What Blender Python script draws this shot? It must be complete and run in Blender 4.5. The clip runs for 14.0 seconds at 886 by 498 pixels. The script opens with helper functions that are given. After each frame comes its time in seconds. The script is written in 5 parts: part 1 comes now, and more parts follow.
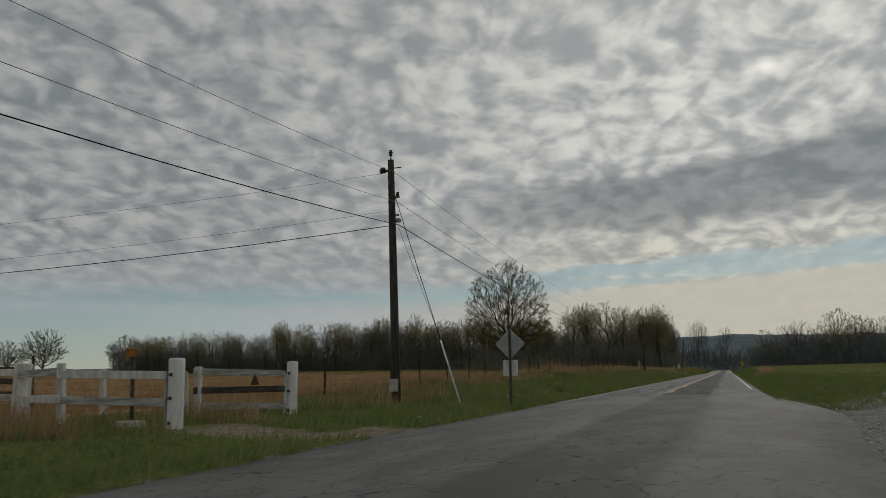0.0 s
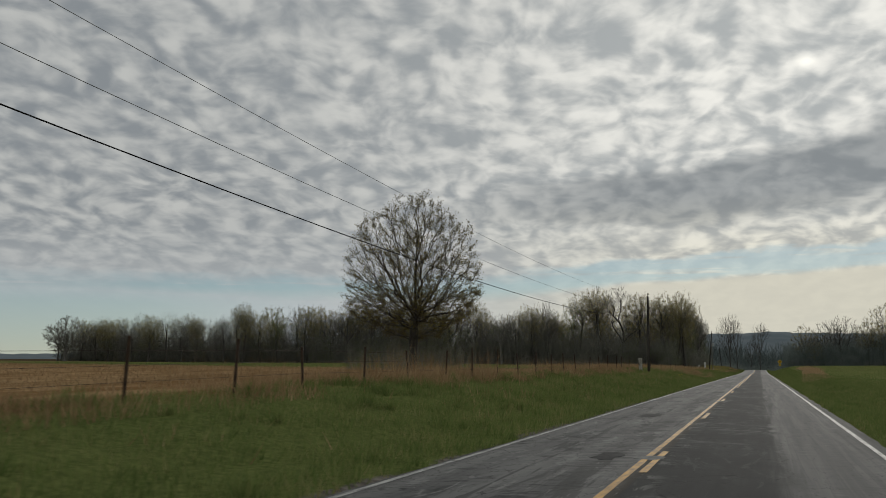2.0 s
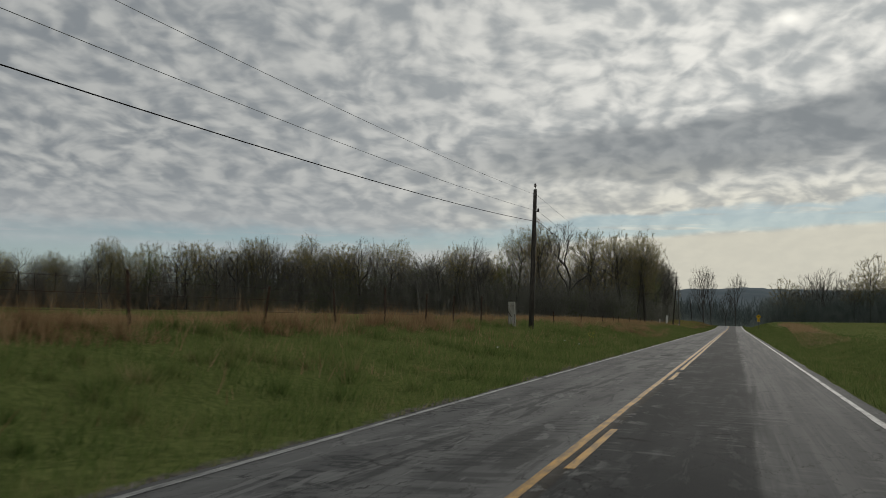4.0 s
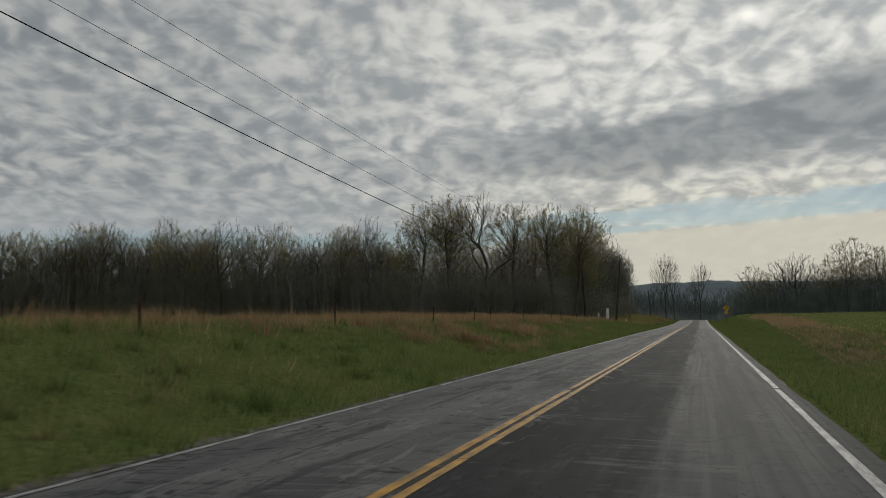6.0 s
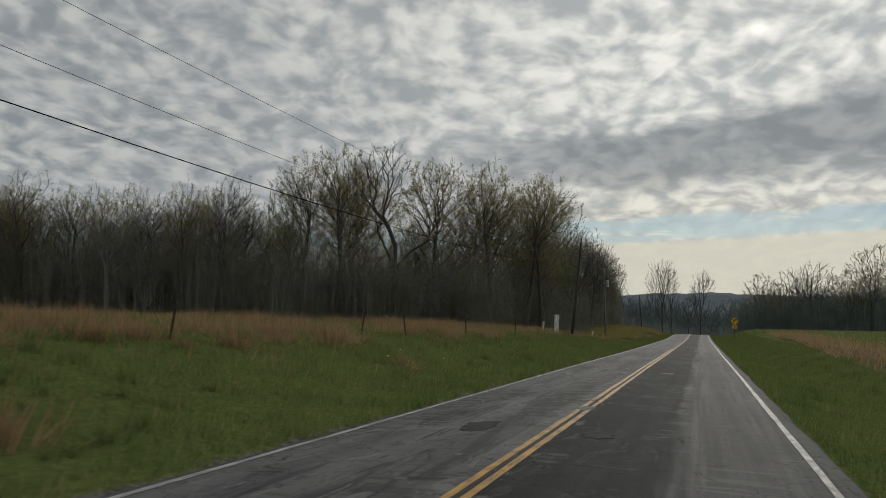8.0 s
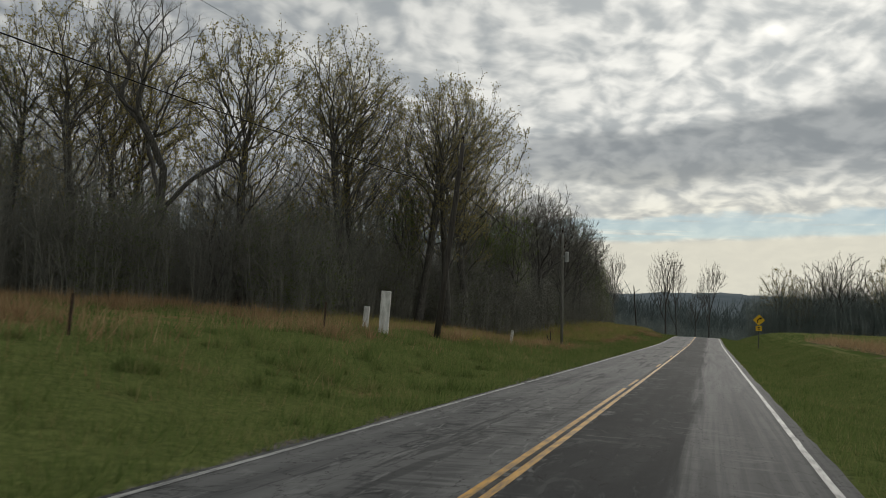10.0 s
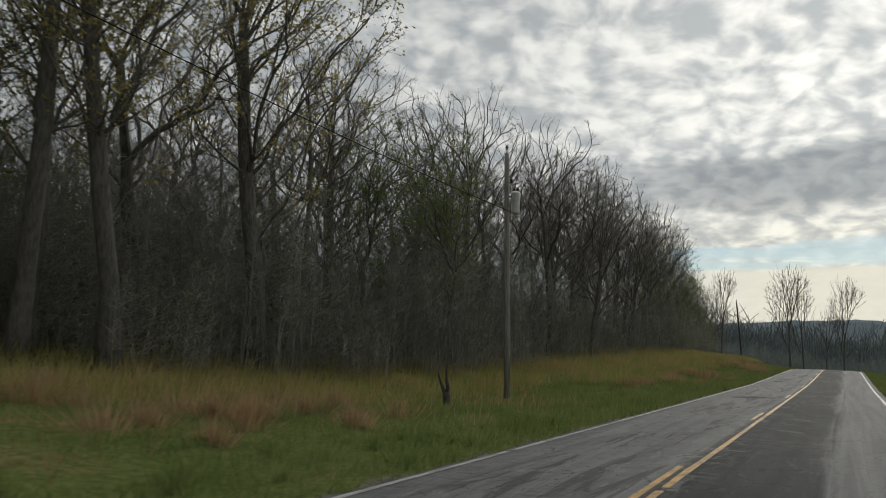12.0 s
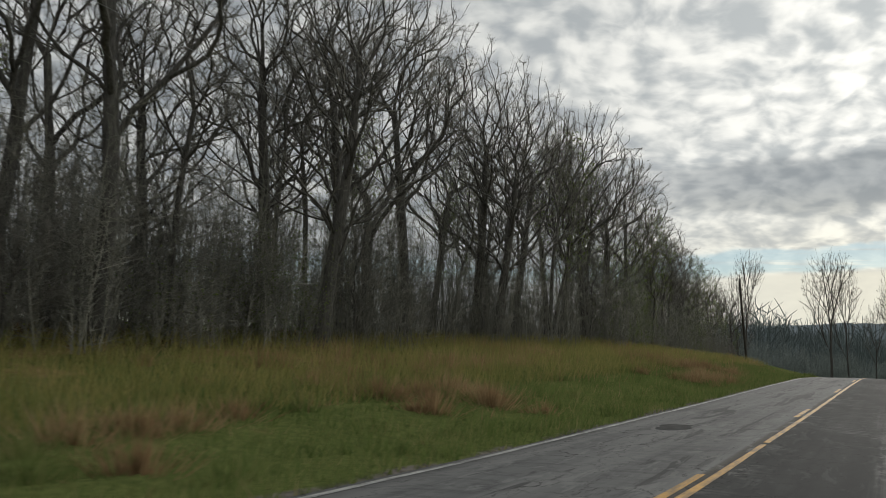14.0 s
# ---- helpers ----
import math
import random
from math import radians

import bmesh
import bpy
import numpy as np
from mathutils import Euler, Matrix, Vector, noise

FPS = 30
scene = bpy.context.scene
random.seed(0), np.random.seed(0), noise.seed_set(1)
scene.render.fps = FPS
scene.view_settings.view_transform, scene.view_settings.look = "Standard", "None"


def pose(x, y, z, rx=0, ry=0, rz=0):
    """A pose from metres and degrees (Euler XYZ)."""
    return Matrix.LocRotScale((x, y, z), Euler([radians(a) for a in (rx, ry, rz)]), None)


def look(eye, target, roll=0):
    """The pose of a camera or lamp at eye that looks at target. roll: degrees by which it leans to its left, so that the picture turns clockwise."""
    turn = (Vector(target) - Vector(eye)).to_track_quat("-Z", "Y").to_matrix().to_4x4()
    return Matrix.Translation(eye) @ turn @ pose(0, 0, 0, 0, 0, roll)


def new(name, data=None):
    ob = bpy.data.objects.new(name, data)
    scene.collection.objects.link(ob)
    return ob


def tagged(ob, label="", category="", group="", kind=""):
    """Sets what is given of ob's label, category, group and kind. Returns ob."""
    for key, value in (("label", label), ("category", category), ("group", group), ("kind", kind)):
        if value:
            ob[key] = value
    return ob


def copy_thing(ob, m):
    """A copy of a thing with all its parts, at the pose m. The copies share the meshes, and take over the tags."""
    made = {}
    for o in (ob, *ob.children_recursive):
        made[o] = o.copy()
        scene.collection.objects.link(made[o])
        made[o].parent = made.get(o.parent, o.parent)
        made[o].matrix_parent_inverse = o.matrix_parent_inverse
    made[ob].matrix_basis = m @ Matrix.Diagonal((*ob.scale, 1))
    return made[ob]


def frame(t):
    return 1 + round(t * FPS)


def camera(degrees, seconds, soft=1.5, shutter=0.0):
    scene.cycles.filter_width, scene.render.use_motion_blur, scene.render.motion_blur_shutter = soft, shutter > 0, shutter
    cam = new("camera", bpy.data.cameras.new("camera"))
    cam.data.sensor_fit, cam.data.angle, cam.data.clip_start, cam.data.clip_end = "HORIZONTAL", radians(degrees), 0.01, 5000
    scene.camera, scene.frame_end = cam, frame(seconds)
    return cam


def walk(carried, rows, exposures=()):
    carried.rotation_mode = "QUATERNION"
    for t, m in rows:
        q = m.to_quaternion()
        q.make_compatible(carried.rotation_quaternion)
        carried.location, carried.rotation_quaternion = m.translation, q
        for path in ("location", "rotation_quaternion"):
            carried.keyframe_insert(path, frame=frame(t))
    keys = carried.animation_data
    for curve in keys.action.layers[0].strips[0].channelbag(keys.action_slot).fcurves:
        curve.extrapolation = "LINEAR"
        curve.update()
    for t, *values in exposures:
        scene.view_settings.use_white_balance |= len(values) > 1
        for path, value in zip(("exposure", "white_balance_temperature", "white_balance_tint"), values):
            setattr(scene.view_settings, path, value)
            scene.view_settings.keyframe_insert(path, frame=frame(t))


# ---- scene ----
PATH = [  # seconds, x, y, z, yaw, pitch, roll
    (0, 0.07, 0.00, 0.86, 16.60, 7.53, 0.94),
    (0.5, -0.15, 9.86, 1.04, 18.46, 6.97, 2.79),
    (1, -0.52, 18.87, 1.26, 19.15, 7.22, 1.85),
    (1.5, -0.57, 28.58, 1.35, 18.73, 7.72, 0.39),
    (2, -0.66, 38.91, 1.29, 18.38, 7.07, -0.23),
    (2.5, -0.74, 49.91, 1.22, 17.56, 4.78, -1.32),
    (3, -0.81, 60.98, 1.23, 17.10, 4.09, -1.33),
    (5.5, -0.33, 113.11, 1.23, 16.47, 4.55, 0.43),
    (6, -0.10, 123.36, 1.17, 15.23, 4.27, 0.54),
    (6.5, 0.04, 133.94, 1.19, 14.47, 4.05, -0.23),
    (7, -0.07, 145.03, 1.26, 14.78, 4.26, -1.34),
    (7.5, -0.08, 156.13, 1.36, 15.01, 4.40, -1.41),
    (8, -0.15, 167.12, 1.47, 15.22, 4.47, -1.47),
    (8.5, -0.11, 177.93, 1.54, 14.07, 4.42, -2.15),
    (8.7, -0.15, 182.37, 1.54, 12.77, 4.57, -2.13),
    (10.8, -0.23, 228.78, 1.53, 19.64, 4.33, -1.81),
    (11, -0.24, 233.18, 1.53, 20.72, 4.69, -1.28),
    (11.5, -0.29, 244.10, 1.49, 22.10, 5.68, -1.64),
    (12, -0.22, 254.93, 1.44, 22.89, 5.92, -1.95),
    (12.5, -0.38, 266.05, 1.32, 23.97, 6.05, -1.89),
    (13, -0.37, 276.81, 1.28, 24.32, 6.02, -1.51),
    (13.5, -0.31, 287.74, 1.29, 25.26, 6.08, -1.43),
    (14, -0.29, 298.80, 1.30, 25.56, 5.93, -2.31),
]

cam = camera(50.22, 14.0, soft=0.8, shutter=0.1)
walk(cam, [(t, pose(x, y, z, 90 + pitch, roll, yaw)) for t, x, y, z, yaw, pitch, roll in PATH],
     exposures=[(0.0, -0.15), (1.0, -0.08), (1.5, -0.12), (2.0, 0.18), (2.5, 0.3), (3.0, 0.25), (5.5, 0.05), (6.5, 0.1), (8.0, 0.2), (8.7, 0.2), (10.8, 0.48), (12.0, 0.52), (14.0, 0.58)])

# ---- sky and sun ----
SUN_AZ, SUN_EL = 3.2, 17.2          # degrees from the road's direction towards the right, and up


class Graph:
    """A few short hands for node trees."""

    def __init__(self, tree):
        self.tree = tree

    def node(self, kind, **inputs):
        n = self.tree.nodes.new(kind)
        for key, value in inputs.items():
            self.put(n.inputs[key.replace("_", " ")], value)
        return n

    def put(self, socket, value):
        if isinstance(value, bpy.types.NodeSocket):
            self.tree.links.new(value, socket)
        elif isinstance(value, (tuple, list)) and socket.type == "RGBA" and len(value) == 3:
            socket.default_value = (*value, 1)
        else:
            socket.default_value = value

    def math(self, op, a, b=0.0, c=0.0, clamp=False):
        n = self.tree.nodes.new("ShaderNodeMath")
        n.operation, n.use_clamp = op, clamp
        for i, v in enumerate((a, b, c)):
            self.put(n.inputs[i], v)
        return n.outputs[0]

    def vec(self, op, a, b=(0, 0, 0), scale=None):
        n = self.tree.nodes.new("ShaderNodeVectorMath")
        n.operation = op
        self.put(n.inputs[0], a)
        self.put(n.inputs[1], b)
        if scale is not None:
            self.put(n.inputs["Scale"], scale)
        return n.outputs[0]

    def xyz(self, x=0.0, y=0.0, z=0.0):
        return self.node("ShaderNodeCombineXYZ", X=x, Y=y, Z=z).outputs[0]

    def split(self, v):
        n = self.node("ShaderNodeSeparateXYZ", Vector=v)
        return n.outputs[0], n.outputs[1], n.outputs[2]

    def noise(self, v, scale=1.0, detail=3.0, rough=0.5, distort=0.0):
        n = self.node("ShaderNodeTexNoise", Vector=v, Scale=scale, Detail=detail, Roughness=rough, Distortion=distort)
        return n.outputs["Fac"]

    def step(self, v, lo, hi, a=0.0, b=1.0):
        n = self.tree.nodes.new("ShaderNodeMapRange")
        n.interpolation_type = "SMOOTHSTEP"
        for i, w in enumerate((v, lo, hi, a, b)):
            self.put(n.inputs[i], w)
        return n.outputs[0]

    def mix(self, fac, a, b):
        n = self.tree.nodes.new("ShaderNodeMix")
        n.data_type = "RGBA"
        self.put(n.inputs[0], fac)
        self.put(n.inputs[6], a)
        self.put(n.inputs[7], b)
        return n.outputs[2]

    def ramp(self, fac, *stops):
        n = self.tree.nodes.new("ShaderNodeValToRGB")
        while len(n.color_ramp.elements) < len(stops):
            n.color_ramp.elements.new(1)
        for e, (at, col) in zip(n.color_ramp.elements, stops):
            e.position, e.color = at, (*col, 1)
        self.put(n.inputs[0], fac)
        return n.outputs[0]


def make_sky():
    world = bpy.data.worlds.new("sky")
    scene.world = world
    world.use_nodes = True
    g = Graph(world.node_tree)
    g.tree.nodes.clear()
    blue = g.tree.nodes.new("ShaderNodeTexSky")
    blue.sky_type, blue.sun_disc = "NISHITA", False
    blue.sun_elevation, blue.sun_rotation = radians(SUN_EL), radians(SUN_AZ)
    blue.air_density, blue.dust_density, blue.ozone_density = 0.8, 0.1, 1.6
    way = g.tree.nodes.new("ShaderNodeTexCoord").outputs["Generated"]
    x, y, z = g.split(way)
    az = g.math("MULTIPLY", g.math("ARCTAN2", x, y), 57.2958)
    el = g.math("MULTIPLY", g.math("ARCSINE", z), 57.2958)
    # a flat deck of cloud overhead: where the line of sight meets it
    lift = g.math("ADD", g.math("MAXIMUM", z, 0.0), 0.28)
    px, py = g.math("DIVIDE", x, lift), g.math("DIVIDE", y, lift)
    deck = g.xyz(px, py, 0.0)
    skew = g.xyz(g.math("ADD", px, g.math("MULTIPLY", py, 0.30)), g.math("SUBTRACT", g.math("MULTIPLY", py, 0.70), g.math("MULTIPLY", px, 0.25)), 0.0)
    big = g.noise(deck, 1.3, 3, 0.5, 0.3)
    stir = g.vec("SUBTRACT", g.node("ShaderNodeTexNoise", Vector=skew, Scale=5.0, Detail=2.0).outputs["Color"], (0.5, 0.5, 0.5))
    bent = g.vec("ADD", skew, g.vec("SCALE", stir, scale=0.10))
    lumps = g.tree.nodes.new("ShaderNodeTexVoronoi")
    lumps.feature = "SMOOTH_F1"
    for key, value in (("Vector", bent), ("Scale", 19.5), ("Smoothness", 0.9)):
        g.put(lumps.inputs[key], value)
    cells = g.noise(bent, 17.0, 2, 0.45, 0.1)
    fine = g.noise(g.vec("MULTIPLY", bent, (0.8, 1.2, 1.0)), 44.0, 3, 0.5, 0.2)
    puff = g.math("ADD", g.math("MULTIPLY", cells, 0.75), g.math("MULTIPLY", fine, 0.26))
    puff = g.math("ADD", puff, g.math("MULTIPLY", g.math("SUBTRACT", 0.70, lumps.outputs["Distance"]), 0.34))
    puff = g.step(puff, 0.39, 0.82)
    # the glow round the hidden sun and the long grey bank below it
    da, de = g.math("SUBTRACT", az, SUN_AZ), g.math("SUBTRACT", el, SUN_EL)
    far = g.math("SQRT", g.math("ADD", g.math("MULTIPLY", g.math("MULTIPLY", da, da), 0.45), g.math("MULTIPLY", de, de)))
    glow = g.math("POWER", g.step(far, 38.0, 0.0), 2.0)
    core = g.math("MULTIPLY", g.step(far, 0.6, 0.0), 0.6)
    wob = g.math("MULTIPLY", g.math("SUBTRACT", g.noise(g.xyz(g.math("MULTIPLY", az, 0.10), g.math("MULTIPLY", el, 0.35), 3.0), 1.0, 4, 0.55), 0.5), 4.0)
    mid = g.math("ADD", g.math("MULTIPLY", az, 0.085), 10.6)
    half = g.math("MAXIMUM", g.math("ADD", g.math("MULTIPLY", az, 0.07), 2.1), 0.3)
    off = g.math("ABSOLUTE", g.math("ADD", g.math("SUBTRACT", el, mid), wob))
    bank = g.math("MULTIPLY", g.step(g.math("DIVIDE", off, half), 1.3, 0.5), g.step(az, -24.0, -6.0))
    light = g.mix(puff, (0.205, 0.225, 0.25), (0.43, 0.438, 0.44))
    light = g.mix(g.math("MULTIPLY", g.step(big, 0.35, 0.7), 0.35), light, (0.24, 0.26, 0.285))
    sunny = g.mix(puff, (0.38, 0.40, 0.415), (0.78, 0.77, 0.745))
    light = g.mix(glow, light, sunny)
    light = g.mix(g.math("MULTIPLY", bank, 0.92), light, g.mix(puff, (0.20, 0.218, 0.238), (0.275, 0.292, 0.31)))
    light = g.mix(core, light, (1.15, 1.12, 1.05))
    # paler and warmer towards the horizon
    low = g.math("MULTIPLY", g.step(el, 10.5, 5.5), g.step(az, -26.0, 2.0))
    light = g.mix(g.math("MULTIPLY", low, 0.75), light, g.mix(puff, (0.42, 0.42, 0.40), (0.74, 0.71, 0.60)))
    lowleft = g.math("MULTIPLY", g.step(el, 9.0, 4.0), g.step(az, -2.0, -22.0))
    light = g.mix(g.math("MULTIPLY", lowleft, 0.7), light, (0.36, 0.38, 0.40))
    # the strip of clear sky under the deck: higher on the sun's side, lower and paler on the other
    rag = g.math("SUBTRACT", g.noise(g.xyz(g.math("MULTIPLY", az, 0.30), g.math("MULTIPLY", el, 1.1), 0.0), 1.0, 5, 0.6), 0.5)
    top = g.math("ADD", g.step(az, -18.0, -6.0, 5.6, 6.45), g.math("MULTIPLY", g.math("MAXIMUM", g.math("ADD", az, 6.0), 0.0), 0.058))
    bot = g.math("ADD", g.step(az, -17.0, -5.0, 3.8, 5.0), g.math("MULTIPLY", g.math("MAXIMUM", g.math("ADD", az, 5.0), 0.0), 0.052))
    under = g.math("ADD", g.math("SUBTRACT", top, el), g.math("MULTIPLY", rag, 1.5))
    over = g.math("ADD", g.math("SUBTRACT", el, bot), g.math("MULTIPLY", rag, 0.5))
    wisp = g.noise(g.xyz(g.math("MULTIPLY", az, 0.13), g.math("MULTIPLY", el, 2.6), 7.0), 1.0, 3, 0.5)
    clear = g.math("MULTIPLY", g.step(under, -0.15, g.step(az, -18.0, -6.0, 1.1, 0.3)), g.step(over, -0.12, g.step(az, -18.0, -6.0, 0.9, 0.25)))
    clear = g.math("MULTIPLY", clear, g.step(wisp, 0.55, 0.68, 1.0, 0.45))
    clear = g.math("MULTIPLY", clear, g.math("MULTIPLY", g.step(az, -20.0, -5.0, 0.75, 0.78), g.step(az, -41.0, -33.0, 0.6, 1.0)))
    leftlow = g.math("MULTIPLY", g.step(az, -24.0, -38.0), g.math("MULTIPLY", g.step(el, 5.0, 3.4), 0.6))
    clear = g.math("MAXIMUM", clear, leftlow)
    haze = g.mix(g.step(az, -30.0, -2.0), (0.40, 0.44, 0.47), (0.555, 0.535, 0.465))
    sheet = g.math("MULTIPLY", g.step(g.math("SUBTRACT", el, bot), 0.25, -0.25), g.step(az, -18.0, -8.0, 0.0, 0.9))
    light = g.mix(g.math("MAXIMUM", sheet, g.math("MULTIPLY", g.step(el, 5.6, 3.2), 0.8)), light, haze)
    light = g.vec("MULTIPLY", light, (1.0, 1.0, 0.965))
    a = g.node("ShaderNodeBackground", Color=g.vec("MULTIPLY", blue.outputs[0], (0.94, 1.0, 0.97)), Strength=0.045)
    b = g.node("ShaderNodeBackground", Color=light, Strength=1.0)
    both = g.node("ShaderNodeMixShader", Fac=g.math("SUBTRACT", 1.0, clear))
    g.tree.links.new(a.outputs[0], both.inputs[1])
    g.tree.links.new(b.outputs[0], both.inputs[2])
    out = g.tree.nodes.new("ShaderNodeOutputWorld")
    g.tree.links.new(both.outputs[0], out.inputs[0])


make_sky()
sun = new("sun", bpy.data.lights.new("sun", "SUN"))
sun.data.energy, sun.data.angle, sun.data.color = 0.9, radians(14), (1.0, 0.95, 0.86)
sun.matrix_world = look((0, 0, 50), (-50 * math.sin(radians(SUN_AZ)), -50 * math.cos(radians(SUN_AZ)),
                                     50 - 50 * math.tan(radians(SUN_EL))))


# ---- materials ----
def surface(name, rough=0.9, metal=0.0, spec=0.3):
    m = bpy.data.materials.new(name)
    m.use_nodes = True
    g = Graph(m.node_tree)
    b = g.tree.nodes["Principled BSDF"]
    b.inputs["Roughness"].default_value = rough
    b.inputs["Metallic"].default_value = metal
    b.inputs["Specular IOR Level"].default_value = spec
    return m, g, b


def here(g):
    return g.tree.nodes.new("ShaderNodeTexCoord").outputs["Object"]


def bump(g, b, height, strength=0.4, distance=0.02):
    n = g.node("ShaderNodeBump", Strength=strength, Distance=distance, Height=height)
    g.tree.links.new(n.outputs[0], b.inputs["Normal"])


def two_tone(name, dark, pale, scale=4.0, rough=0.85, stretch=(1, 1, 1), relief=0.3, metal=0.0, spec=0.3, fine=30.0):
    m, g, b = surface(name, rough, metal, spec)
    v = g.vec("MULTIPLY", here(g), stretch)
    n = g.math("ADD", g.math("MULTIPLY", g.noise(v, scale, 4, 0.6, 0.2), 0.7), g.math("MULTIPLY", g.noise(v, fine, 3), 0.3))
    g.put(b.inputs["Base Color"], g.mix(g.step(n, 0.35, 0.65), dark, pale))
    bump(g, b, n, relief, 0.01)
    return m


def blades(name, *stops, through_light=0.4):
    """Colour that differs from blade to blade and from patch to patch."""
    m, g, b = surface(name, 0.8, 0.0, 0.04)
    geo = g.tree.nodes.new("ShaderNodeNewGeometry")
    pos = g.vec("MULTIPLY", geo.outputs["Position"], (1, 1, 0))
    v = g.math("ADD", g.math("MULTIPLY", geo.outputs["Random Per Island"], 0.5), g.math("MULTIPLY", g.noise(pos, 0.5, 5, 0.65, 0.4), 1.25))
    col = g.ramp(g.math("SUBTRACT", v, 0.4), *stops)
    g.put(b.inputs["Base Color"], col)
    thin = g.node("ShaderNodeBsdfTranslucent", Color=col)
    both = g.node("ShaderNodeMixShader", Fac=through_light)
    g.tree.links.new(b.outputs[0], both.inputs[1])
    g.tree.links.new(thin.outputs[0], both.inputs[2])
    g.tree.links.new(both.outputs[0], g.tree.nodes["Material Output"].inputs[0])
    return m


DARK_BARK = two_tone("dark_bark", (0.032, 0.030, 0.026), (0.085, 0.078, 0.068), 3.0, 0.95, (6, 6, 1), 0.6)
BARK = two_tone("bark", (0.052, 0.050, 0.045), (0.130, 0.122, 0.110), 3.0, 0.95, (6, 6, 1), 0.6)
TWIG = two_tone("twig", (0.105, 0.099, 0.086), (0.222, 0.209, 0.181), 0.6, 0.95)
DARK_TWIG = two_tone("dark_twig", (0.055, 0.050, 0.042), (0.125, 0.115, 0.097), 0.6, 0.95)
BRUSH = two_tone("brush", (0.115, 0.115, 0.095), (0.25, 0.245, 0.205), 0.5, 0.95)
# brush for the distance: paler and bluer, with the haze painted in
HAZY_BRUSH = two_tone("hazy_brush", (0.13, 0.158, 0.148), (0.25, 0.28, 0.258), 0.3, 0.95)
DARK_STEEL = two_tone("dark_steel", (0.045, 0.046, 0.046), (0.11, 0.112, 0.11), 4.0, 0.7)
GREY_BARK = two_tone("grey_bark", (0.09, 0.084, 0.077), (0.20, 0.19, 0.17), 2.5, 0.95, (6, 6, 1), 0.6)
BUD = blades("young_leaf", (0.1, (0.17, 0.14, 0.050)), (0.5, (0.29, 0.25, 0.085)), (0.9, (0.42, 0.36, 0.16)), through_light=0.6)
BROWN_BUD = blades("brown_bud", (0.1, (0.10, 0.075, 0.028)), (0.5, (0.17, 0.145, 0.046)), (0.9, (0.25, 0.20, 0.08)), through_light=0.4)
FRESH = blades("fresh_leaf", (0.1, (0.085, 0.12, 0.03)), (0.6, (0.15, 0.20, 0.05)), (0.95, (0.23, 0.25, 0.08)), through_light=0.6)
GREEN_BLADE = blades("green_blade", (0.08, (0.064, 0.100, 0.028)), (0.42, (0.138, 0.186, 0.058)), (0.68, (0.202, 0.220, 0.083)), (0.9, (0.31, 0.26, 0.13)))
FIELD_BLADE = blades("field_blade", (0.08, (0.115, 0.150, 0.048)), (0.45, (0.215, 0.250, 0.090)), (0.8, (0.32, 0.30, 0.135)), (0.95, (0.42, 0.35, 0.19)))
OLIVE_BLADE = blades("olive_blade", (0.05, (0.130, 0.152, 0.046)), (0.45, (0.235, 0.232, 0.080)), (0.75, (0.335, 0.285, 0.115)), (0.96, (0.45, 0.32, 0.155)))
DRY_BLADE = blades("dry_blade", (0.05, (0.175, 0.108, 0.058)), (0.45, (0.295, 0.198, 0.108)), (0.85, (0.43, 0.32, 0.185)))
STRAW = blades("straw", (0.05, (0.22, 0.145, 0.075)), (0.5, (0.36, 0.25, 0.135)), (0.95, (0.52, 0.40, 0.25)))
POLE_WOOD = two_tone("pole_wood", (0.032, 0.028, 0.025), (0.080, 0.071, 0.062), 2.0, 0.9, (8, 8, 0.7), 0.5)
GREY_POLE = two_tone("grey_pole_wood", (0.12, 0.115, 0.10), (0.23, 0.22, 0.20), 2.0, 0.9, (8, 8, 0.7), 0.5)
RUST = two_tone("rusty_steel", (0.035, 0.022, 0.016), (0.09, 0.055, 0.035), 9.0, 0.8)
WIRE = two_tone("black_cable", (0.012, 0.012, 0.013), (0.03, 0.03, 0.032), 5.0, 0.9, spec=0.02)
ALU = two_tone("bare_wire", (0.18, 0.184, 0.19), (0.26, 0.264, 0.27), 5.0, 0.9, spec=0.03)
WHITE_PAINT = two_tone("worn_white_paint", (0.42, 0.41, 0.39), (0.74, 0.73, 0.71), 3.5, 0.75, (2, 2, 0.5), 0.5)
# darker copy of the white paint, with the post's shade side in the colour
SHADED_WHITE = two_tone("shaded_white_paint", (0.22, 0.212, 0.185), (0.42, 0.405, 0.365), 3.0, 0.85, (2, 2, 0.6), 0.5)
GATE_WHITE = two_tone("white_gate_paint", (0.60, 0.595, 0.58), (0.80, 0.795, 0.78), 1.6, 0.6, (2, 2, 0.6), 0.2)
GREY_BOARD = two_tone("weathered_board", (0.20, 0.19, 0.18), (0.50, 0.49, 0.47), 2.5, 0.85, (1, 6, 6), 0.5)
DARK_BOARD = two_tone("dark_board", (0.035, 0.028, 0.024), (0.10, 0.085, 0.07), 3.0, 0.9, (1, 6, 6), 0.5)
ZINC = two_tone("zinc_sheet", (0.28, 0.285, 0.29), (0.40, 0.405, 0.41), 3.0, 0.6, metal=0.3, relief=0.05)
SIGN_YELLOW = two_tone("sign_yellow", (0.62, 0.36, 0.015), (0.78, 0.48, 0.025), 2.0, 0.5, relief=0.03)
SIGN_BLACK = two_tone("sign_black", (0.010, 0.010, 0.010), (0.02, 0.02, 0.02), 6.0, 0.6, relief=0.03)
BROWN_SIGN = two_tone("brown_sign_paint", (0.22, 0.085, 0.012), (0.36, 0.16, 0.025), 6.0, 0.7)
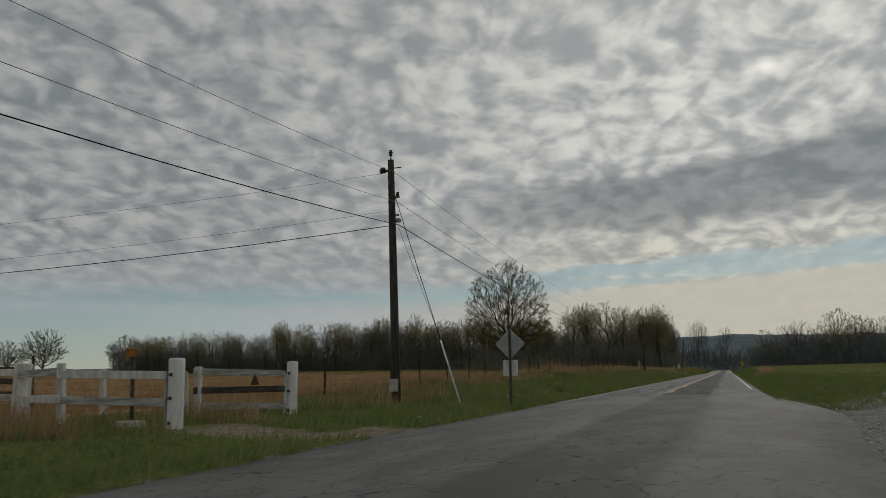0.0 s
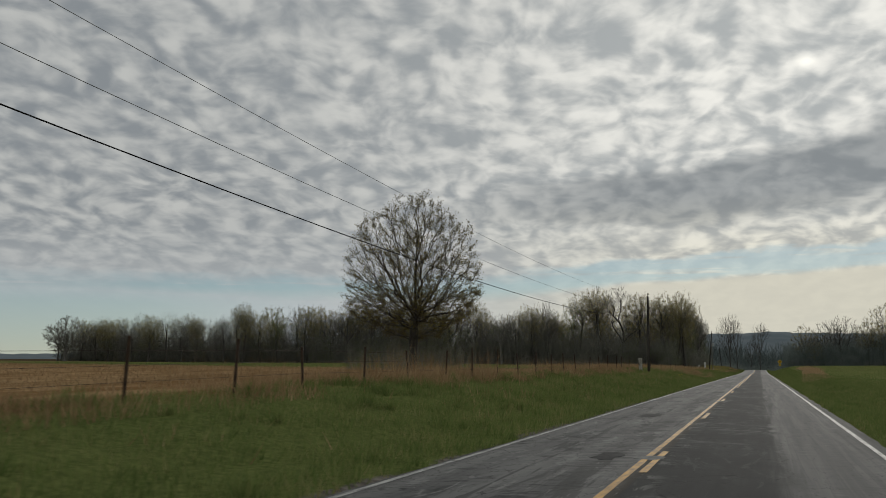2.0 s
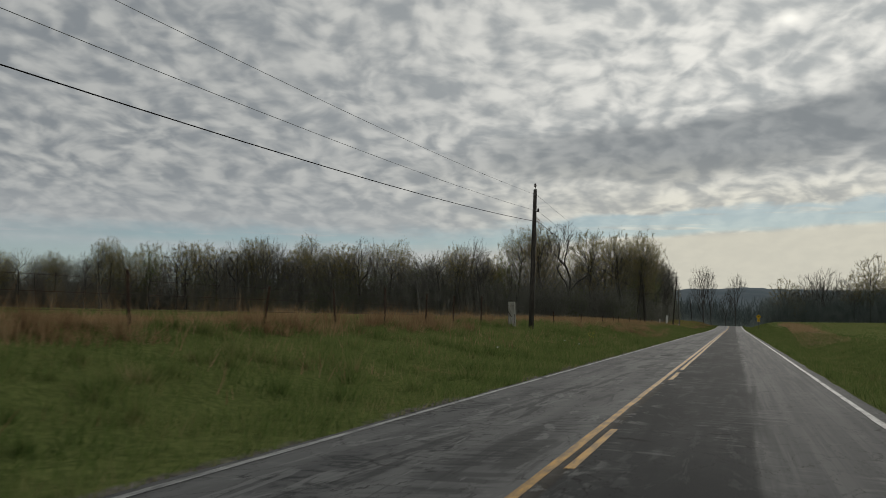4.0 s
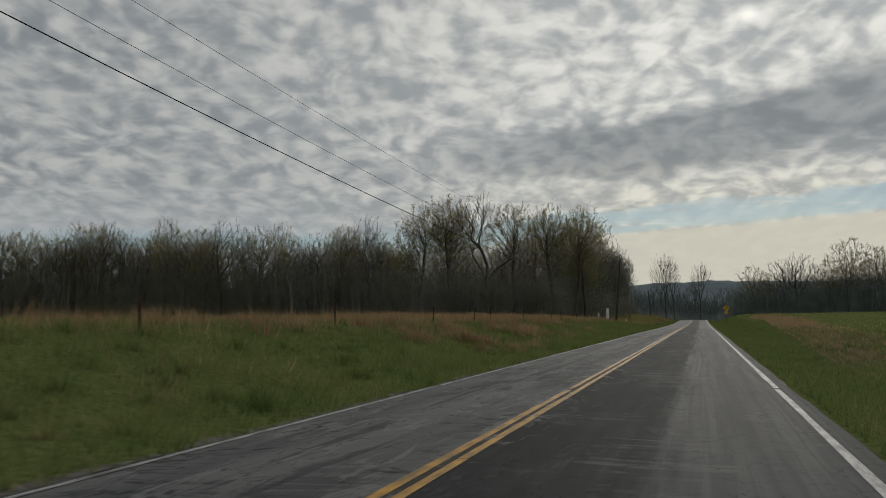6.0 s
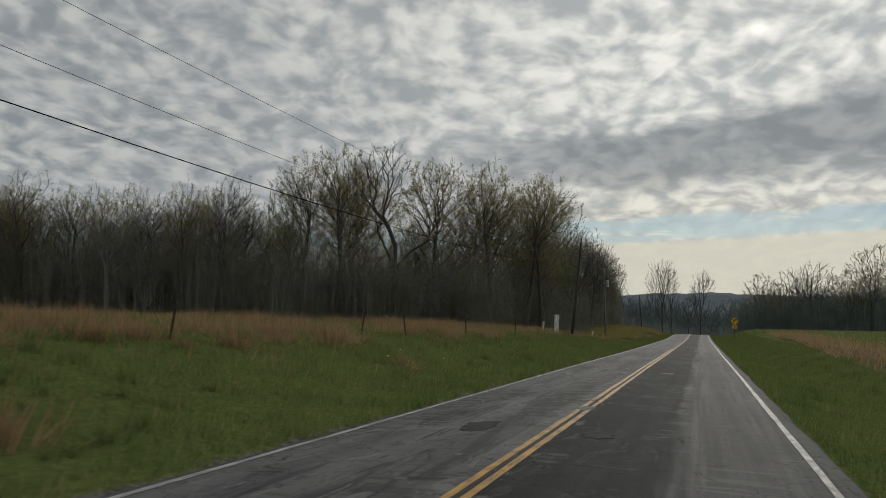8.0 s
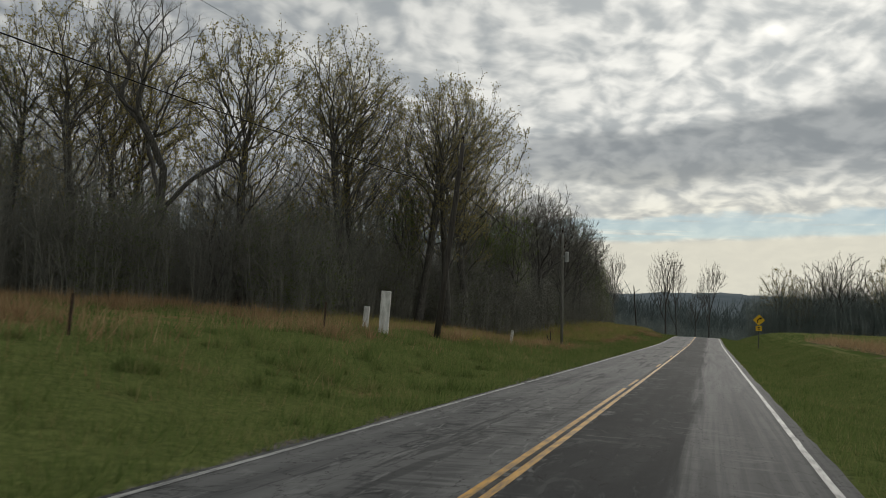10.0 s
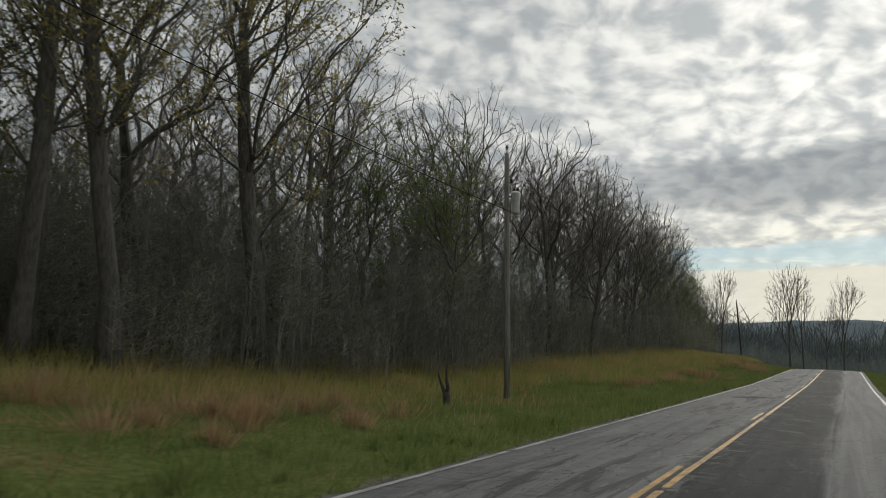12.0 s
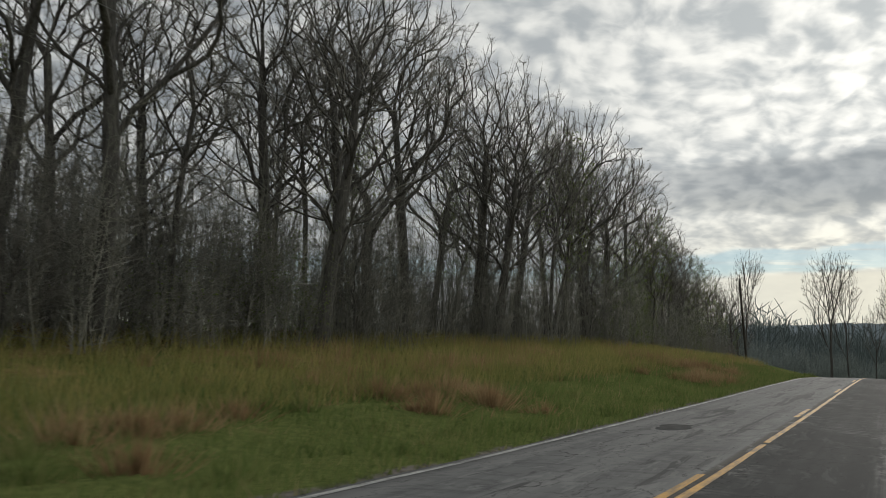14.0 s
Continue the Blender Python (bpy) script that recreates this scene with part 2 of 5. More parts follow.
TANK = two_tone("grey_enamel", (0.42, 0.43, 0.44), (0.55, 0.56, 0.57), 3.0, 0.45, relief=0.05)
PORCELAIN = two_tone("brown_porcelain", (0.02, 0.012, 0.010), (0.05, 0.03, 0.022), 6.0, 0.3)
STONE = two_tone("pale_stone", (0.30, 0.28, 0.25), (0.55, 0.52, 0.47), 6.0, 0.9)
EDGE_PAINT = two_tone("white_line_paint", (0.13, 0.13, 0.128), (0.42, 0.42, 0.40), 3.0, 0.7, (3, 0.6, 1), 0.2)
YELLOW_PAINT = two_tone("yellow_line_paint", (0.17, 0.095, 0.018), (0.58, 0.29, 0.012), 3.0, 0.7, (3, 0.6, 1), 0.2)
TAR = two_tone("tar_patch", (0.018, 0.019, 0.020), (0.05, 0.052, 0.053), 5.0, 0.9, spec=0.05)
PALE_FILL = two_tone("pale_filler", (0.13, 0.13, 0.125), (0.24, 0.24, 0.23), 4.0, 0.9, spec=0.05)
ORANGE = two_tone("orange_plastic", (0.6, 0.06, 0.03), (0.7, 0.09, 0.04), 6.0, 0.6)
PETAL = two_tone("yellow_petal", (0.55, 0.42, 0.02), (0.75, 0.6, 0.05), 8.0, 0.8)


def ground_material():
    m, g, b = surface("ground_cover", 1.0, 0.0, 0.0)
    v = here(g)
    x, y, z = g.split(v)
    n_big = g.noise(v, 0.06, 4, 0.6, 0.3)
    n_mid = g.noise(v, 0.5, 4, 0.6, 0.3)
    n_fine = g.noise(v, 7.0, 4, 0.65)
    green = g.mix(g.step(n_fine, 0.3, 0.7), (0.078, 0.098, 0.032), (0.15, 0.172, 0.058))
    dry = g.mix(g.step(n_fine, 0.3, 0.7), (0.15, 0.105, 0.048), (0.30, 0.22, 0.11))
    soil = g.mix(g.step(n_fine, 0.3, 0.7), (0.075, 0.055, 0.038), (0.16, 0.12, 0.085))
    litter = g.mix(g.step(n_fine, 0.35, 0.65), (0.045, 0.032, 0.020), (0.12, 0.085, 0.05))
    tan = g.mix(g.step(g.noise(g.vec("MULTIPLY", v, (1.2, 0.15, 1)), 0.5, 4, 0.6), 0.35, 0.65),
                (0.20, 0.115, 0.052), (0.36, 0.24, 0.125))
    cover = g.mix(g.step(g.math("ADD", n_mid, g.math("MULTIPLY", n_big, 0.4)), 0.80, 1.02), green, dry)
    # the mown hay field on the west side
    edge = g.math("ADD", x, g.math("MULTIPLY", g.math("SUBTRACT", n_mid, 0.5), 4.0))
    near = g.math("ADD", x, g.math("MULTIPLY", g.math("SUBTRACT", n_mid, 0.5), 0.8))
    hay = g.math("MULTIPLY", g.step(edge, -11.0, -13.0), g.step(g.math("ADD", y, g.math("MULTIPLY", n_mid, 16.0)), 132.0, 116.0))
    cover = g.mix(hay, cover, tan)
    rough = g.math("MULTIPLY", g.step(edge, -12.5, -15.0), g.step(y, 118.0, 140.0))
    cover = g.mix(g.math("MULTIPLY", rough, g.step(n_mid, 0.46, 0.6)), cover, dry)
    woods = g.math("MULTIPLY", g.step(edge, -16.5, -19.0), g.step(g.math("ADD", y, g.math("MULTIPLY", n_mid, 8.0)), 246.0, 254.0))
    cover = g.mix(woods, cover, litter)
    # the crop field on the east side, in rows
    rows = g.noise(g.vec("MULTIPLY", v, (2.2, 0.06, 1)), 1.0, 3, 0.6)
    crop = g.mix(g.step(rows, 0.45, 0.65), (0.085, 0.118, 0.034), (0.19, 0.19, 0.08))
    cover = g.mix(g.step(edge, 6.0, 8.0), cover, crop)
    brink = g.math("SUBTRACT", edge, g.math("MULTIPLY", g.math("MINIMUM", g.math("MAXIMUM", g.math("SUBTRACT", y, 155.0), 0.0), 110.0), 0.042))
    corn = g.math("MULTIPLY", g.math("MULTIPLY", g.step(brink, 3.6, 4.6), g.step(brink, 7.0, 6.3)), g.math("MULTIPLY", g.step(y, 150.0, 156.0), g.step(y, 312.0, 300.0)))
    cover = g.mix(corn, cover, g.mix(g.step(rows, 0.4, 0.62), soil, (0.24, 0.19, 0.13)))
    # the farm track that leaves through the gate, and gravel along the pavement's edges
    track = g.math("MULTIPLY", g.step(g.math("ABSOLUTE", g.math("SUBTRACT", y, g.math("ADD", 14.3, g.math("MULTIPLY", n_mid, 1.2)))), 1.5, 0.8), g.step(x, -9.6, -8.0))
    track = g.math("MULTIPLY", track, g.step(x, -3.0, -4.0))
    cover = g.mix(g.math("MULTIPLY", track, g.step(n_fine, 0.15, 0.36)), cover, g.mix(g.step(n_fine, 0.3, 0.7), (0.16, 0.125, 0.09), (0.30, 0.25, 0.19)))
    side = g.math("ABSOLUTE", g.math("ADD", near, 1.9))
    grit = g.math("MULTIPLY", g.step(side, 3.34, 3.2), g.step(n_mid, 0.35, 0.55))
    cover = g.mix(grit, cover, g.mix(g.step(n_fine, 0.3, 0.7), (0.09, 0.08, 0.068), (0.22, 0.20, 0.175)))
    apron = g.math("MULTIPLY", g.step(x, 1.0, 1.6), g.math("MULTIPLY", g.step(y, 8.0, 13.0), g.step(g.math("ADD", y, g.math("MULTIPLY", n_mid, 6.0)), 42.0, 33.0)))
    apron = g.math("MULTIPLY", apron, g.step(x, 8.0, 5.0))
    cover = g.mix(g.math("MULTIPLY", apron, g.step(n_mid, 0.3, 0.5)), cover, g.mix(g.step(n_fine, 0.3, 0.7), (0.16, 0.155, 0.145), (0.36, 0.35, 0.33)))
    g.put(b.inputs["Base Color"], cover)
    bump(g, b, n_fine, 0.6, 0.08)
    return m


def road_material():
    m, g, b = surface("worn_asphalt", 0.85, 0.0, 0.12)
    v = here(g)
    x, y, z = g.split(v)
    streak = g.noise(g.vec("MULTIPLY", v, (3.4, 0.09, 1)), 1.0, 4, 0.6, 0.5)
    patch = g.noise(g.vec("MULTIPLY", v, (0.7, 0.22, 1)), 1.0, 5, 0.65, 0.6)
    grain = g.noise(v, 60.0, 2, 0.6)
    ripple = g.noise(g.vec("MULTIPLY", v, (0.9, 2.6, 1)), 1.0, 4, 0.65, 0.8)
    cross = g.noise(g.vec("MULTIPLY", v, (0.55, 4.2, 1)), 1.0, 3, 0.6, 1.2)
    left = g.step(x, -2.1, -2.3)
    col = g.mix(g.step(streak, 0.3, 0.7), (0.060, 0.062, 0.064), (0.125, 0.125, 0.122))
    col = g.mix(g.math("MULTIPLY", left, g.step(patch, 0.35, 0.6, 0.2, 0.6)), col, (0.15, 0.15, 0.147))
    # the darker sealed band beside the centre line with a flaking edge, and the polished wheel tracks
    flake = g.noise(g.vec("MULTIPLY", v, (2.6, 1.1, 1)), 1.0, 5, 0.7, 0.8)
    wide = g.math("ADD", x, g.math("MULTIPLY", g.math("SUBTRACT", patch, 0.5), 0.55))
    ragged = g.math("ADD", x, g.math("MULTIPLY", g.math("SUBTRACT", flake, 0.5), 0.45))
    brim = g.math("ADD", g.math("ADD", x, g.math("MULTIPLY", g.math("SUBTRACT", streak, 0.5), 0.8)), g.math("MULTIPLY", g.math("SUBTRACT", flake, 0.5), 0.25))
    band = g.math("MULTIPLY", g.step(x, -2.3, -2.05), g.step(brim, -0.2, -0.62))
    col = g.mix(g.math("MULTIPLY", band, g.step(patch, 0.3, 0.65, 0.95, 0.7)), col, (0.022, 0.024, 0.025))
    runs = g.noise(g.xyz(0.0, g.math("MULTIPLY", y, 0.055), 4.0), 1.0, 2, 0.5)
    scab = g.math("MULTIPLY", g.step(g.math("ABSOLUTE", g.math("ADD", ragged, 0.42)), 0.13, 0.04), g.math("MULTIPLY", g.step(flake, 0.48, 0.56), g.step(runs, 0.5, 0.58)))
    col = g.mix(g.math("MULTIPLY", scab, 0.8), col, (0.17, 0.17, 0.165))
    lanes = g.noise(g.vec("MULTIPLY", v, (11.0, 0.12, 1)), 1.0, 3, 0.6, 0.2)
    col = g.mix(g.math("MULTIPLY", g.math("MULTIPLY", g.step(x, -0.9, -0.4), g.step(lanes, 0.48, 0.62)), 0.5), col, (0.045, 0.047, 0.048))
    smear = g.math("MULTIPLY", g.step(g.math("ABSOLUTE", g.math("ADD", wide, 2.85)), 0.6, 0.2), g.math("MULTIPLY", g.step(cross, 0.52, 0.44), g.step(runs, 0.42, 0.55)))
    col = g.mix(g.math("MULTIPLY", smear, 0.8), col, (0.026, 0.028, 0.029))
    for at in (-4.25, -2.85, 0.35):
        track = g.step(g.math("ABSOLUTE", g.math("SUBTRACT", wide, at)), 0.36, 0.08)
        col = g.mix(g.math("MULTIPLY", track, 0.35), col, (0.042, 0.044, 0.046))
    worn = g.math("MULTIPLY", g.step(cross, 0.53, 0.62), g.step(patch, 0.50, 0.62))
    col = g.mix(g.math("MULTIPLY", worn, 0.6), col, (0.16, 0.16, 0.155))
    wave = g.noise(g.vec("MULTIPLY", v, (0.75, 1.9, 1)), 1.0, 4, 0.6, 1.6)
    dark = g.math("MULTIPLY", g.step(g.math("ABSOLUTE", g.math("SUBTRACT", wave, 0.5)), 0.045, 0.012), g.step(patch, 0.52, 0.42))
    dark = g.math("MULTIPLY", dark, g.step(x, -1.6, -3.0, 0.3, 0.85))
    col = g.mix(g.math("MULTIPLY", dark, 0.85), col, (0.020, 0.022, 0.023))
    tar = g.math("MULTIPLY", g.step(ripple, 0.62, 0.67), g.step(patch, 0.42, 0.34))
    col = g.mix(tar, col, (0.020, 0.021, 0.022))
    # paler pavement on the far stretch
    pale = g.math("MULTIPLY", g.step(y, 222.0, 246.0), g.math("SUBTRACT", 1.0, g.math("MULTIPLY", band, 0.85)))
    col = g.mix(g.math("MULTIPLY", pale, 0.5), col, g.mix(g.step(streak, 0.3, 0.7), (0.13, 0.132, 0.134), (0.20, 0.20, 0.198)))
    # long dark smears and pale scrapes along the oncoming lane
    drag = g.noise(g.vec("MULTIPLY", v, (2.3, 0.16, 1)), 1.0, 5, 0.62, 0.9)
    smudge = g.math("MULTIPLY", g.step(drag, 0.53, 0.60), g.step(g.math("ABSOLUTE", g.math("ADD", x, 3.3)), 1.25, 0.7))
    col = g.mix(g.math("MULTIPLY", smudge, 0.75), col, (0.030, 0.032, 0.033))
    scrape = g.noise(g.vec("MULTIPLY", v, (3.0, 0.55, 1)), 1.0, 5, 0.68, 1.2)
    col = g.mix(g.math("MULTIPLY", g.math("MULTIPLY", g.step(scrape, 0.57, 0.63), g.step(x, -0.2, -0.7)), g.math("MULTIPLY", g.step(band, 0.9, 0.2, 0.25, 1.0), 0.55)), col, (0.21, 0.21, 0.205))
    # grime between the two centre lines
    col = g.mix(g.math("MULTIPLY", g.step(g.math("ABSOLUTE", g.math("ADD", x, 2.155)), 0.12, 0.06), 0.6), col, (0.050, 0.040, 0.028))
    # the crumbled spot of pale filler on the centre line
    spot = g.math("MULTIPLY", g.step(g.math("ABSOLUTE", g.math("ADD", x, 2.2)), 0.55, 0.2), g.step(flake, 0.56, 0.62))
    col = g.mix(g.math("MULTIPLY", spot, 0.7), col, (0.19, 0.19, 0.18))
    sheen = g.math("SUBTRACT", 0.08, g.math("MULTIPLY", g.math("MAXIMUM", band, dark), 0.06))
    # the old pale concrete at the junction
    seam = g.math("ADD", y, g.math("MULTIPLY", g.math("SUBTRACT", patch, 0.5), 10.0))
    old = g.step(seam, 36.0, 33.5)
    right = g.math("MULTIPLY", g.step(g.math("ADD", x, g.math("MULTIPLY", patch, 0.8)), -0.35, 0.05), g.step(seam, 48.5, 47.0))
    old = g.math("MAXIMUM", old, right)
    col = g.mix(old, col, g.mix(g.step(patch, 0.35, 0.65), (0.10, 0.10, 0.095), (0.155, 0.153, 0.147)))
    col = g.mix(g.math("MULTIPLY", g.step(grain, 0.35, 0.65), 0.12), col, (0.10, 0.10, 0.098))
    lines = g.tree.nodes.new("ShaderNodeTexVoronoi")
    lines.feature = "DISTANCE_TO_EDGE"
    g.put(lines.inputs["Vector"], g.vec("ADD", g.vec("MULTIPLY", v, (0.5, 0.24, 1)), g.xyz(g.math("MULTIPLY", ripple, 0.3), g.math("MULTIPLY", patch, 0.4))))
    crack = g.math("MULTIPLY", g.step(lines.outputs["Distance"], 0.012, 0.004), g.step(patch, 0.4, 0.5))
    col = g.mix(crack, col, (0.018, 0.018, 0.018))
    g.put(b.inputs["Specular IOR Level"], sheen)
    g.put(b.inputs["Base Color"], col)
    bump(g, b, g.math("SUBTRACT", g.math("ADD", g.math("MULTIPLY", ripple, 0.4), g.math("MULTIPLY", grain, 0.35)), crack), 0.2, 0.008)
    return m


GROUND, ASPHALT = ground_material(), road_material()


# ---- building helpers ----
def thing(name, label, category, at=(0, 0, 0), group="", kind=""):
    ob = tagged(new(name), label, category, group, kind)
    ob.empty_display_size = 0.2
    ob.matrix_basis = Matrix.Translation(at)
    return ob


def part(name, mesh, material, parent=None, label=""):
    if isinstance(mesh, bmesh.types.BMesh):
        data = bpy.data.meshes.new(name)
        mesh.to_mesh(data)
        mesh.free()
        mesh = data
    if material and not mesh.materials:
        mesh.materials.append(material)
    ob = new(name, mesh)
    ob.parent = parent
    if label:
        tagged(ob, label)
    return ob


def fast_mesh(name, verts, faces, smooth=False):
    """A mesh from arrays; every face has the same number of corners."""
    verts, faces = np.asarray(verts, np.float32), np.asarray(faces, np.int32)
    me = bpy.data.meshes.new(name)
    me.vertices.add(len(verts))
    me.vertices.foreach_set("co", verts.ravel())
    k = faces.shape[1]
    me.loops.add(faces.size)
    me.loops.foreach_set("vertex_index", faces.ravel())
    me.polygons.add(len(faces))
    me.polygons.foreach_set("loop_start", np.arange(len(faces), dtype=np.int32) * k)
    me.update(calc_edges=True)
    if smooth:
        me.polygons.foreach_set("use_smooth", np.ones(len(faces), bool))
    return me


class Tubes:
    """Collects round stems of changing thickness into one mesh."""

    def __init__(self):
        self.v, self.f, self.t, self.n = [], [], [], 0

    def add(self, pts, radii, sides=5):
        pts = np.asarray(pts, float)
        d = np.gradient(pts, axis=0)
        d /= np.linalg.norm(d, axis=1)[:, None] + 1e-9
        ref = np.where(np.abs(d[:, 2:3]) > 0.9, np.array([[1.0, 0, 0]]), np.array([[0, 0, 1.0]]))
        u = np.cross(d, ref)
        u /= np.linalg.norm(u, axis=1)[:, None] + 1e-9
        w = np.cross(d, u)
        a = np.arange(sides) * 2 * math.pi / sides
        r = np.asarray(radii, float)[:, None, None]
        ring = pts[:, None] + r * (u[:, None] * np.cos(a)[None, :, None] + w[:, None] * np.sin(a)[None, :, None])
        k = len(pts)
        i = np.arange(k - 1)[:, None] * sides
        j = np.arange(sides)[None]
        j2 = (j + 1) % sides
        quad = np.stack([i + j, i + j2, i + sides + j2, i + sides + j], -1).reshape(-1, 4) + self.n
        self.v.append(ring.reshape(-1, 3))
        self.f.append(quad)
        self.n += k * sides
        if sides > 3:
            for at, flip in ((0, True), ((k - 1) * sides, False)):
                base = self.n - k * sides + at
                order = [base + q for q in range(sides)]
                for q in range(1, sides - 2, 2):
                    quad4 = [order[0], order[q], order[q + 1], order[q + 2]]
                    self.f.append(np.array([quad4[::-1] if flip else quad4]))
        return self

    def spikes(self, starts, ends, radii):
        """Many straight tapering twigs at once, three-sided."""
        starts, ends = np.asarray(starts, float), np.asarray(ends, float)
        n = len(starts)
        d = ends - starts
        d /= np.linalg.norm(d, axis=1)[:, None] + 1e-9
        u = np.cross(d, np.where(np.abs(d[:, 2:3]) > 0.9, np.array([[1.0, 0, 0]]), np.array([[0, 0, 1.0]])))
        u /= np.linalg.norm(u, axis=1)[:, None] + 1e-9
        w = np.cross(d, u)
        r = np.broadcast_to(np.asarray(radii, float), (n,))[:, None]
        ring = [starts + r * (u * math.cos(a) + w * math.sin(a)) for a in (0, 2.0944, 4.1888)]
        self.v.append(np.stack([*ring, ends], 1).reshape(-1, 3))
        k = self.n + 4 * np.arange(n)[:, None]
        self.t.append(np.concatenate([k + np.array([[0, 1, 3]]), k + np.array([[1, 2, 3]]), k + np.array([[2, 0, 3]])]))
        self.n += 4 * n
        return self

    def mesh(self, name, smooth=True):
        verts = np.concatenate(self.v)
        if not self.t:
            return fast_mesh(name, verts, np.concatenate(self.f), smooth)
        tris = list(self.t)
        if self.f:
            q = np.concatenate(self.f)
            tris += [q[:, (0, 1, 2)], q[:, (0, 2, 3)]]
        return fast_mesh(name, verts, np.concatenate(tris), smooth)


def tube(pts, radii, sides=8):
    return Tubes().add(pts, radii, sides).mesh("tube")


def block(sx, sy, sz, bevel=0.01, at=(0, 0, 0)):
    bm = bmesh.new()
    bmesh.ops.create_cube(bm, size=1)
    bmesh.ops.scale(bm, vec=(sx, sy, sz), verts=bm.verts)
    if bevel:
        bmesh.ops.bevel(bm, geom=bm.edges[:], offset=bevel, segments=1, affect="EDGES")
    bmesh.ops.translate(bm, vec=at, verts=bm.verts)
    return bm


def lathe(profile, sides=12):
    """A turned body from (radius, height) steps."""
    v = [(r * math.cos(2 * math.pi * k / sides), r * math.sin(2 * math.pi * k / sides), z) for r, z in profile for k in range(sides)]
    f = [(i * sides + k, i * sides + (k + 1) % sides, (i + 1) * sides + (k + 1) % sides, (i + 1) * sides + k)
         for i in range(len(profile) - 1) for k in range(sides)]
    me = bpy.data.meshes.new("turned")
    me.from_pydata(v, [], f)
    me.polygons.foreach_set("use_smooth", np.ones(len(f), bool))
    return me


# ---- the lie of the land ----
def smooth(v, lo, hi):
    t = np.clip((np.asarray(v, float) - lo) / (hi - lo), 0, 1)
    return t * t * (3 - 2 * t)


def road_height(y):
    y = np.asarray(y, float)
    over = np.clip(y - 352.0, 0, 260)
    roll = np.interp(y, (205, 225, 250, 272, 290, 310, 325, 340, 352), (0, -0.03, -0.04, -0.02, 0.0, 0.04, 0.19, 0.38, 0.5))
    return roll - np.where(over < 45, 0.00042 * over ** 2, 0.85 + 0.0378 * (over - 45))


def land(x, y):
    """Height of the ground at x, y."""
    x, y = np.broadcast_arrays(np.asarray(x, float), np.asarray(y, float))
    r = road_height(y)
    west = np.interp(y, (-100, 22, 30, 45, 60, 120, 200, 246, 263, 282, 291, 302, 340, 420), (0.1, 0.15, 0.42, 0.55, 0.82, 1.13, 1.0, 1.0, 0.45, -0.36, -0.32, 0.1, 0.7, 1.4))
    deep = np.interp(y, (-100, 22, 95, 250, 285, 300, 330, 360, 430, 520), (0.3, 0.3, 1.1, 1.5, 1.0, 1.0, 1.4, 1.8, 2.2, 2.5))
    t = np.clip((-5.2 - x) / 6.3, 0, 1)
    left = west * t ** 1.25 - 0.10 * np.sin(np.pi * np.clip((-5.2 - x) / 3.5, 0, 1)) ** 2
    left = left + (deep - west) * smooth(-x, 11.5, 22) + np.clip(-x - 22, 0, 250) * 0.0055 * smooth(-x, 22, 60)
    right = -0.32 * np.sin(np.pi * np.clip((x - 1.3) / 4.4, 0, 1)) ** 2 + 0.55 * smooth(x, 4.0, 9.5) + np.clip(x - 9.5, 0, 120) * 0.0075 + 0.75 * smooth(y, 200, 345) * smooth(x, 2.5, 11)
    side = np.where(x < -1.9, left, right)
    drop = r * np.where(r < 0, 1 - 0.55 * smooth(np.abs(x + 1.9), 12, 60), 1)
    under = 1 - smooth(np.abs(x + 1.9), 2.9, 3.2)
    mouth = 0.10 * np.exp(-((y - 22) / 11) ** 2) * (smooth(x, 0.9, 1.2) - smooth(x, 2.5, 3.2))
    return drop + side - 0.10 * under - 0.075 - mouth


def axis(*runs):
    out = []
    for lo, hi, stepsize in runs:
        out.extend(np.arange(lo, hi, stepsize))
    return np.array(out + [runs[-1][1]])


def make_ground():
    xs = axis((-3000, -400, 260), (-400, -120, 40), (-120, -30, 6), (-30, -12, 1.2), (-12, 10, 0.4), (10, 40, 3), (40, 200, 20), (200, 3000, 280))
    ys = axis((-400, -40, 40), (-40, 380, 1.5), (380, 640, 8), (640, 1000, 60), (1000, 4000, 300))
    gx, gy = np.meshgrid(xs, ys)
    gz = land(gx, gy)
    near = (np.abs(gx + 1.9) > 3.8) & (np.abs(gx) < 40)
    rng = np.random.default_rng(3)
    gz = gz + near * rng.normal(0, 0.022, gz.shape)
    verts = np.stack([gx, gy, gz], -1).reshape(-1, 3)
    k = len(xs)
    i, j = np.meshgrid(np.arange(len(ys) - 1), np.arange(k - 1), indexing="ij")
    a = (i * k + j).ravel()
    ob = new("ground", fast_mesh("ground", verts, np.stack([a, a + 1, a + k + 1, a + k], -1), True))
    ob.data.materials.append(GROUND)
    tagged(ob, "grassy roadside and fields with tan hay and green verges", "ground", kind="structure")


def road_section(x):
    """Crown of the pavement: height over its middle line."""
    return -0.028 * abs(x + 1.9)


L_EDGE, R_EDGE = -4.95, 1.13       # middle of the white edge lines
C_LEFT, C_RIGHT = -2.24, -2.07     # the two yellow lines


def strip(name, x0, x1, y0, y1, lift, material, parent, label="", ragged=0.0, seed=0):
    rng = np.random.default_rng(seed)
    n = max(2, int((y1 - y0) / 1.5) + 1)
    ys = np.linspace(y0, y1, n)
    ja, jb = rng.normal(0, ragged, n), rng.normal(0, ragged, n)
    v = []
    for k, y in enumerate(ys):
        for xx in (x0 + ja[k], x1 + jb[k]):
            v.append((xx, y, float(road_height(y)) + road_section(xx) + lift))
    a = np.arange(n - 1) * 2
    me = fast_mesh(name, v, np.stack([a, a + 1, a + 3, a + 2], -1))
    return part(name, me, material, parent, label)


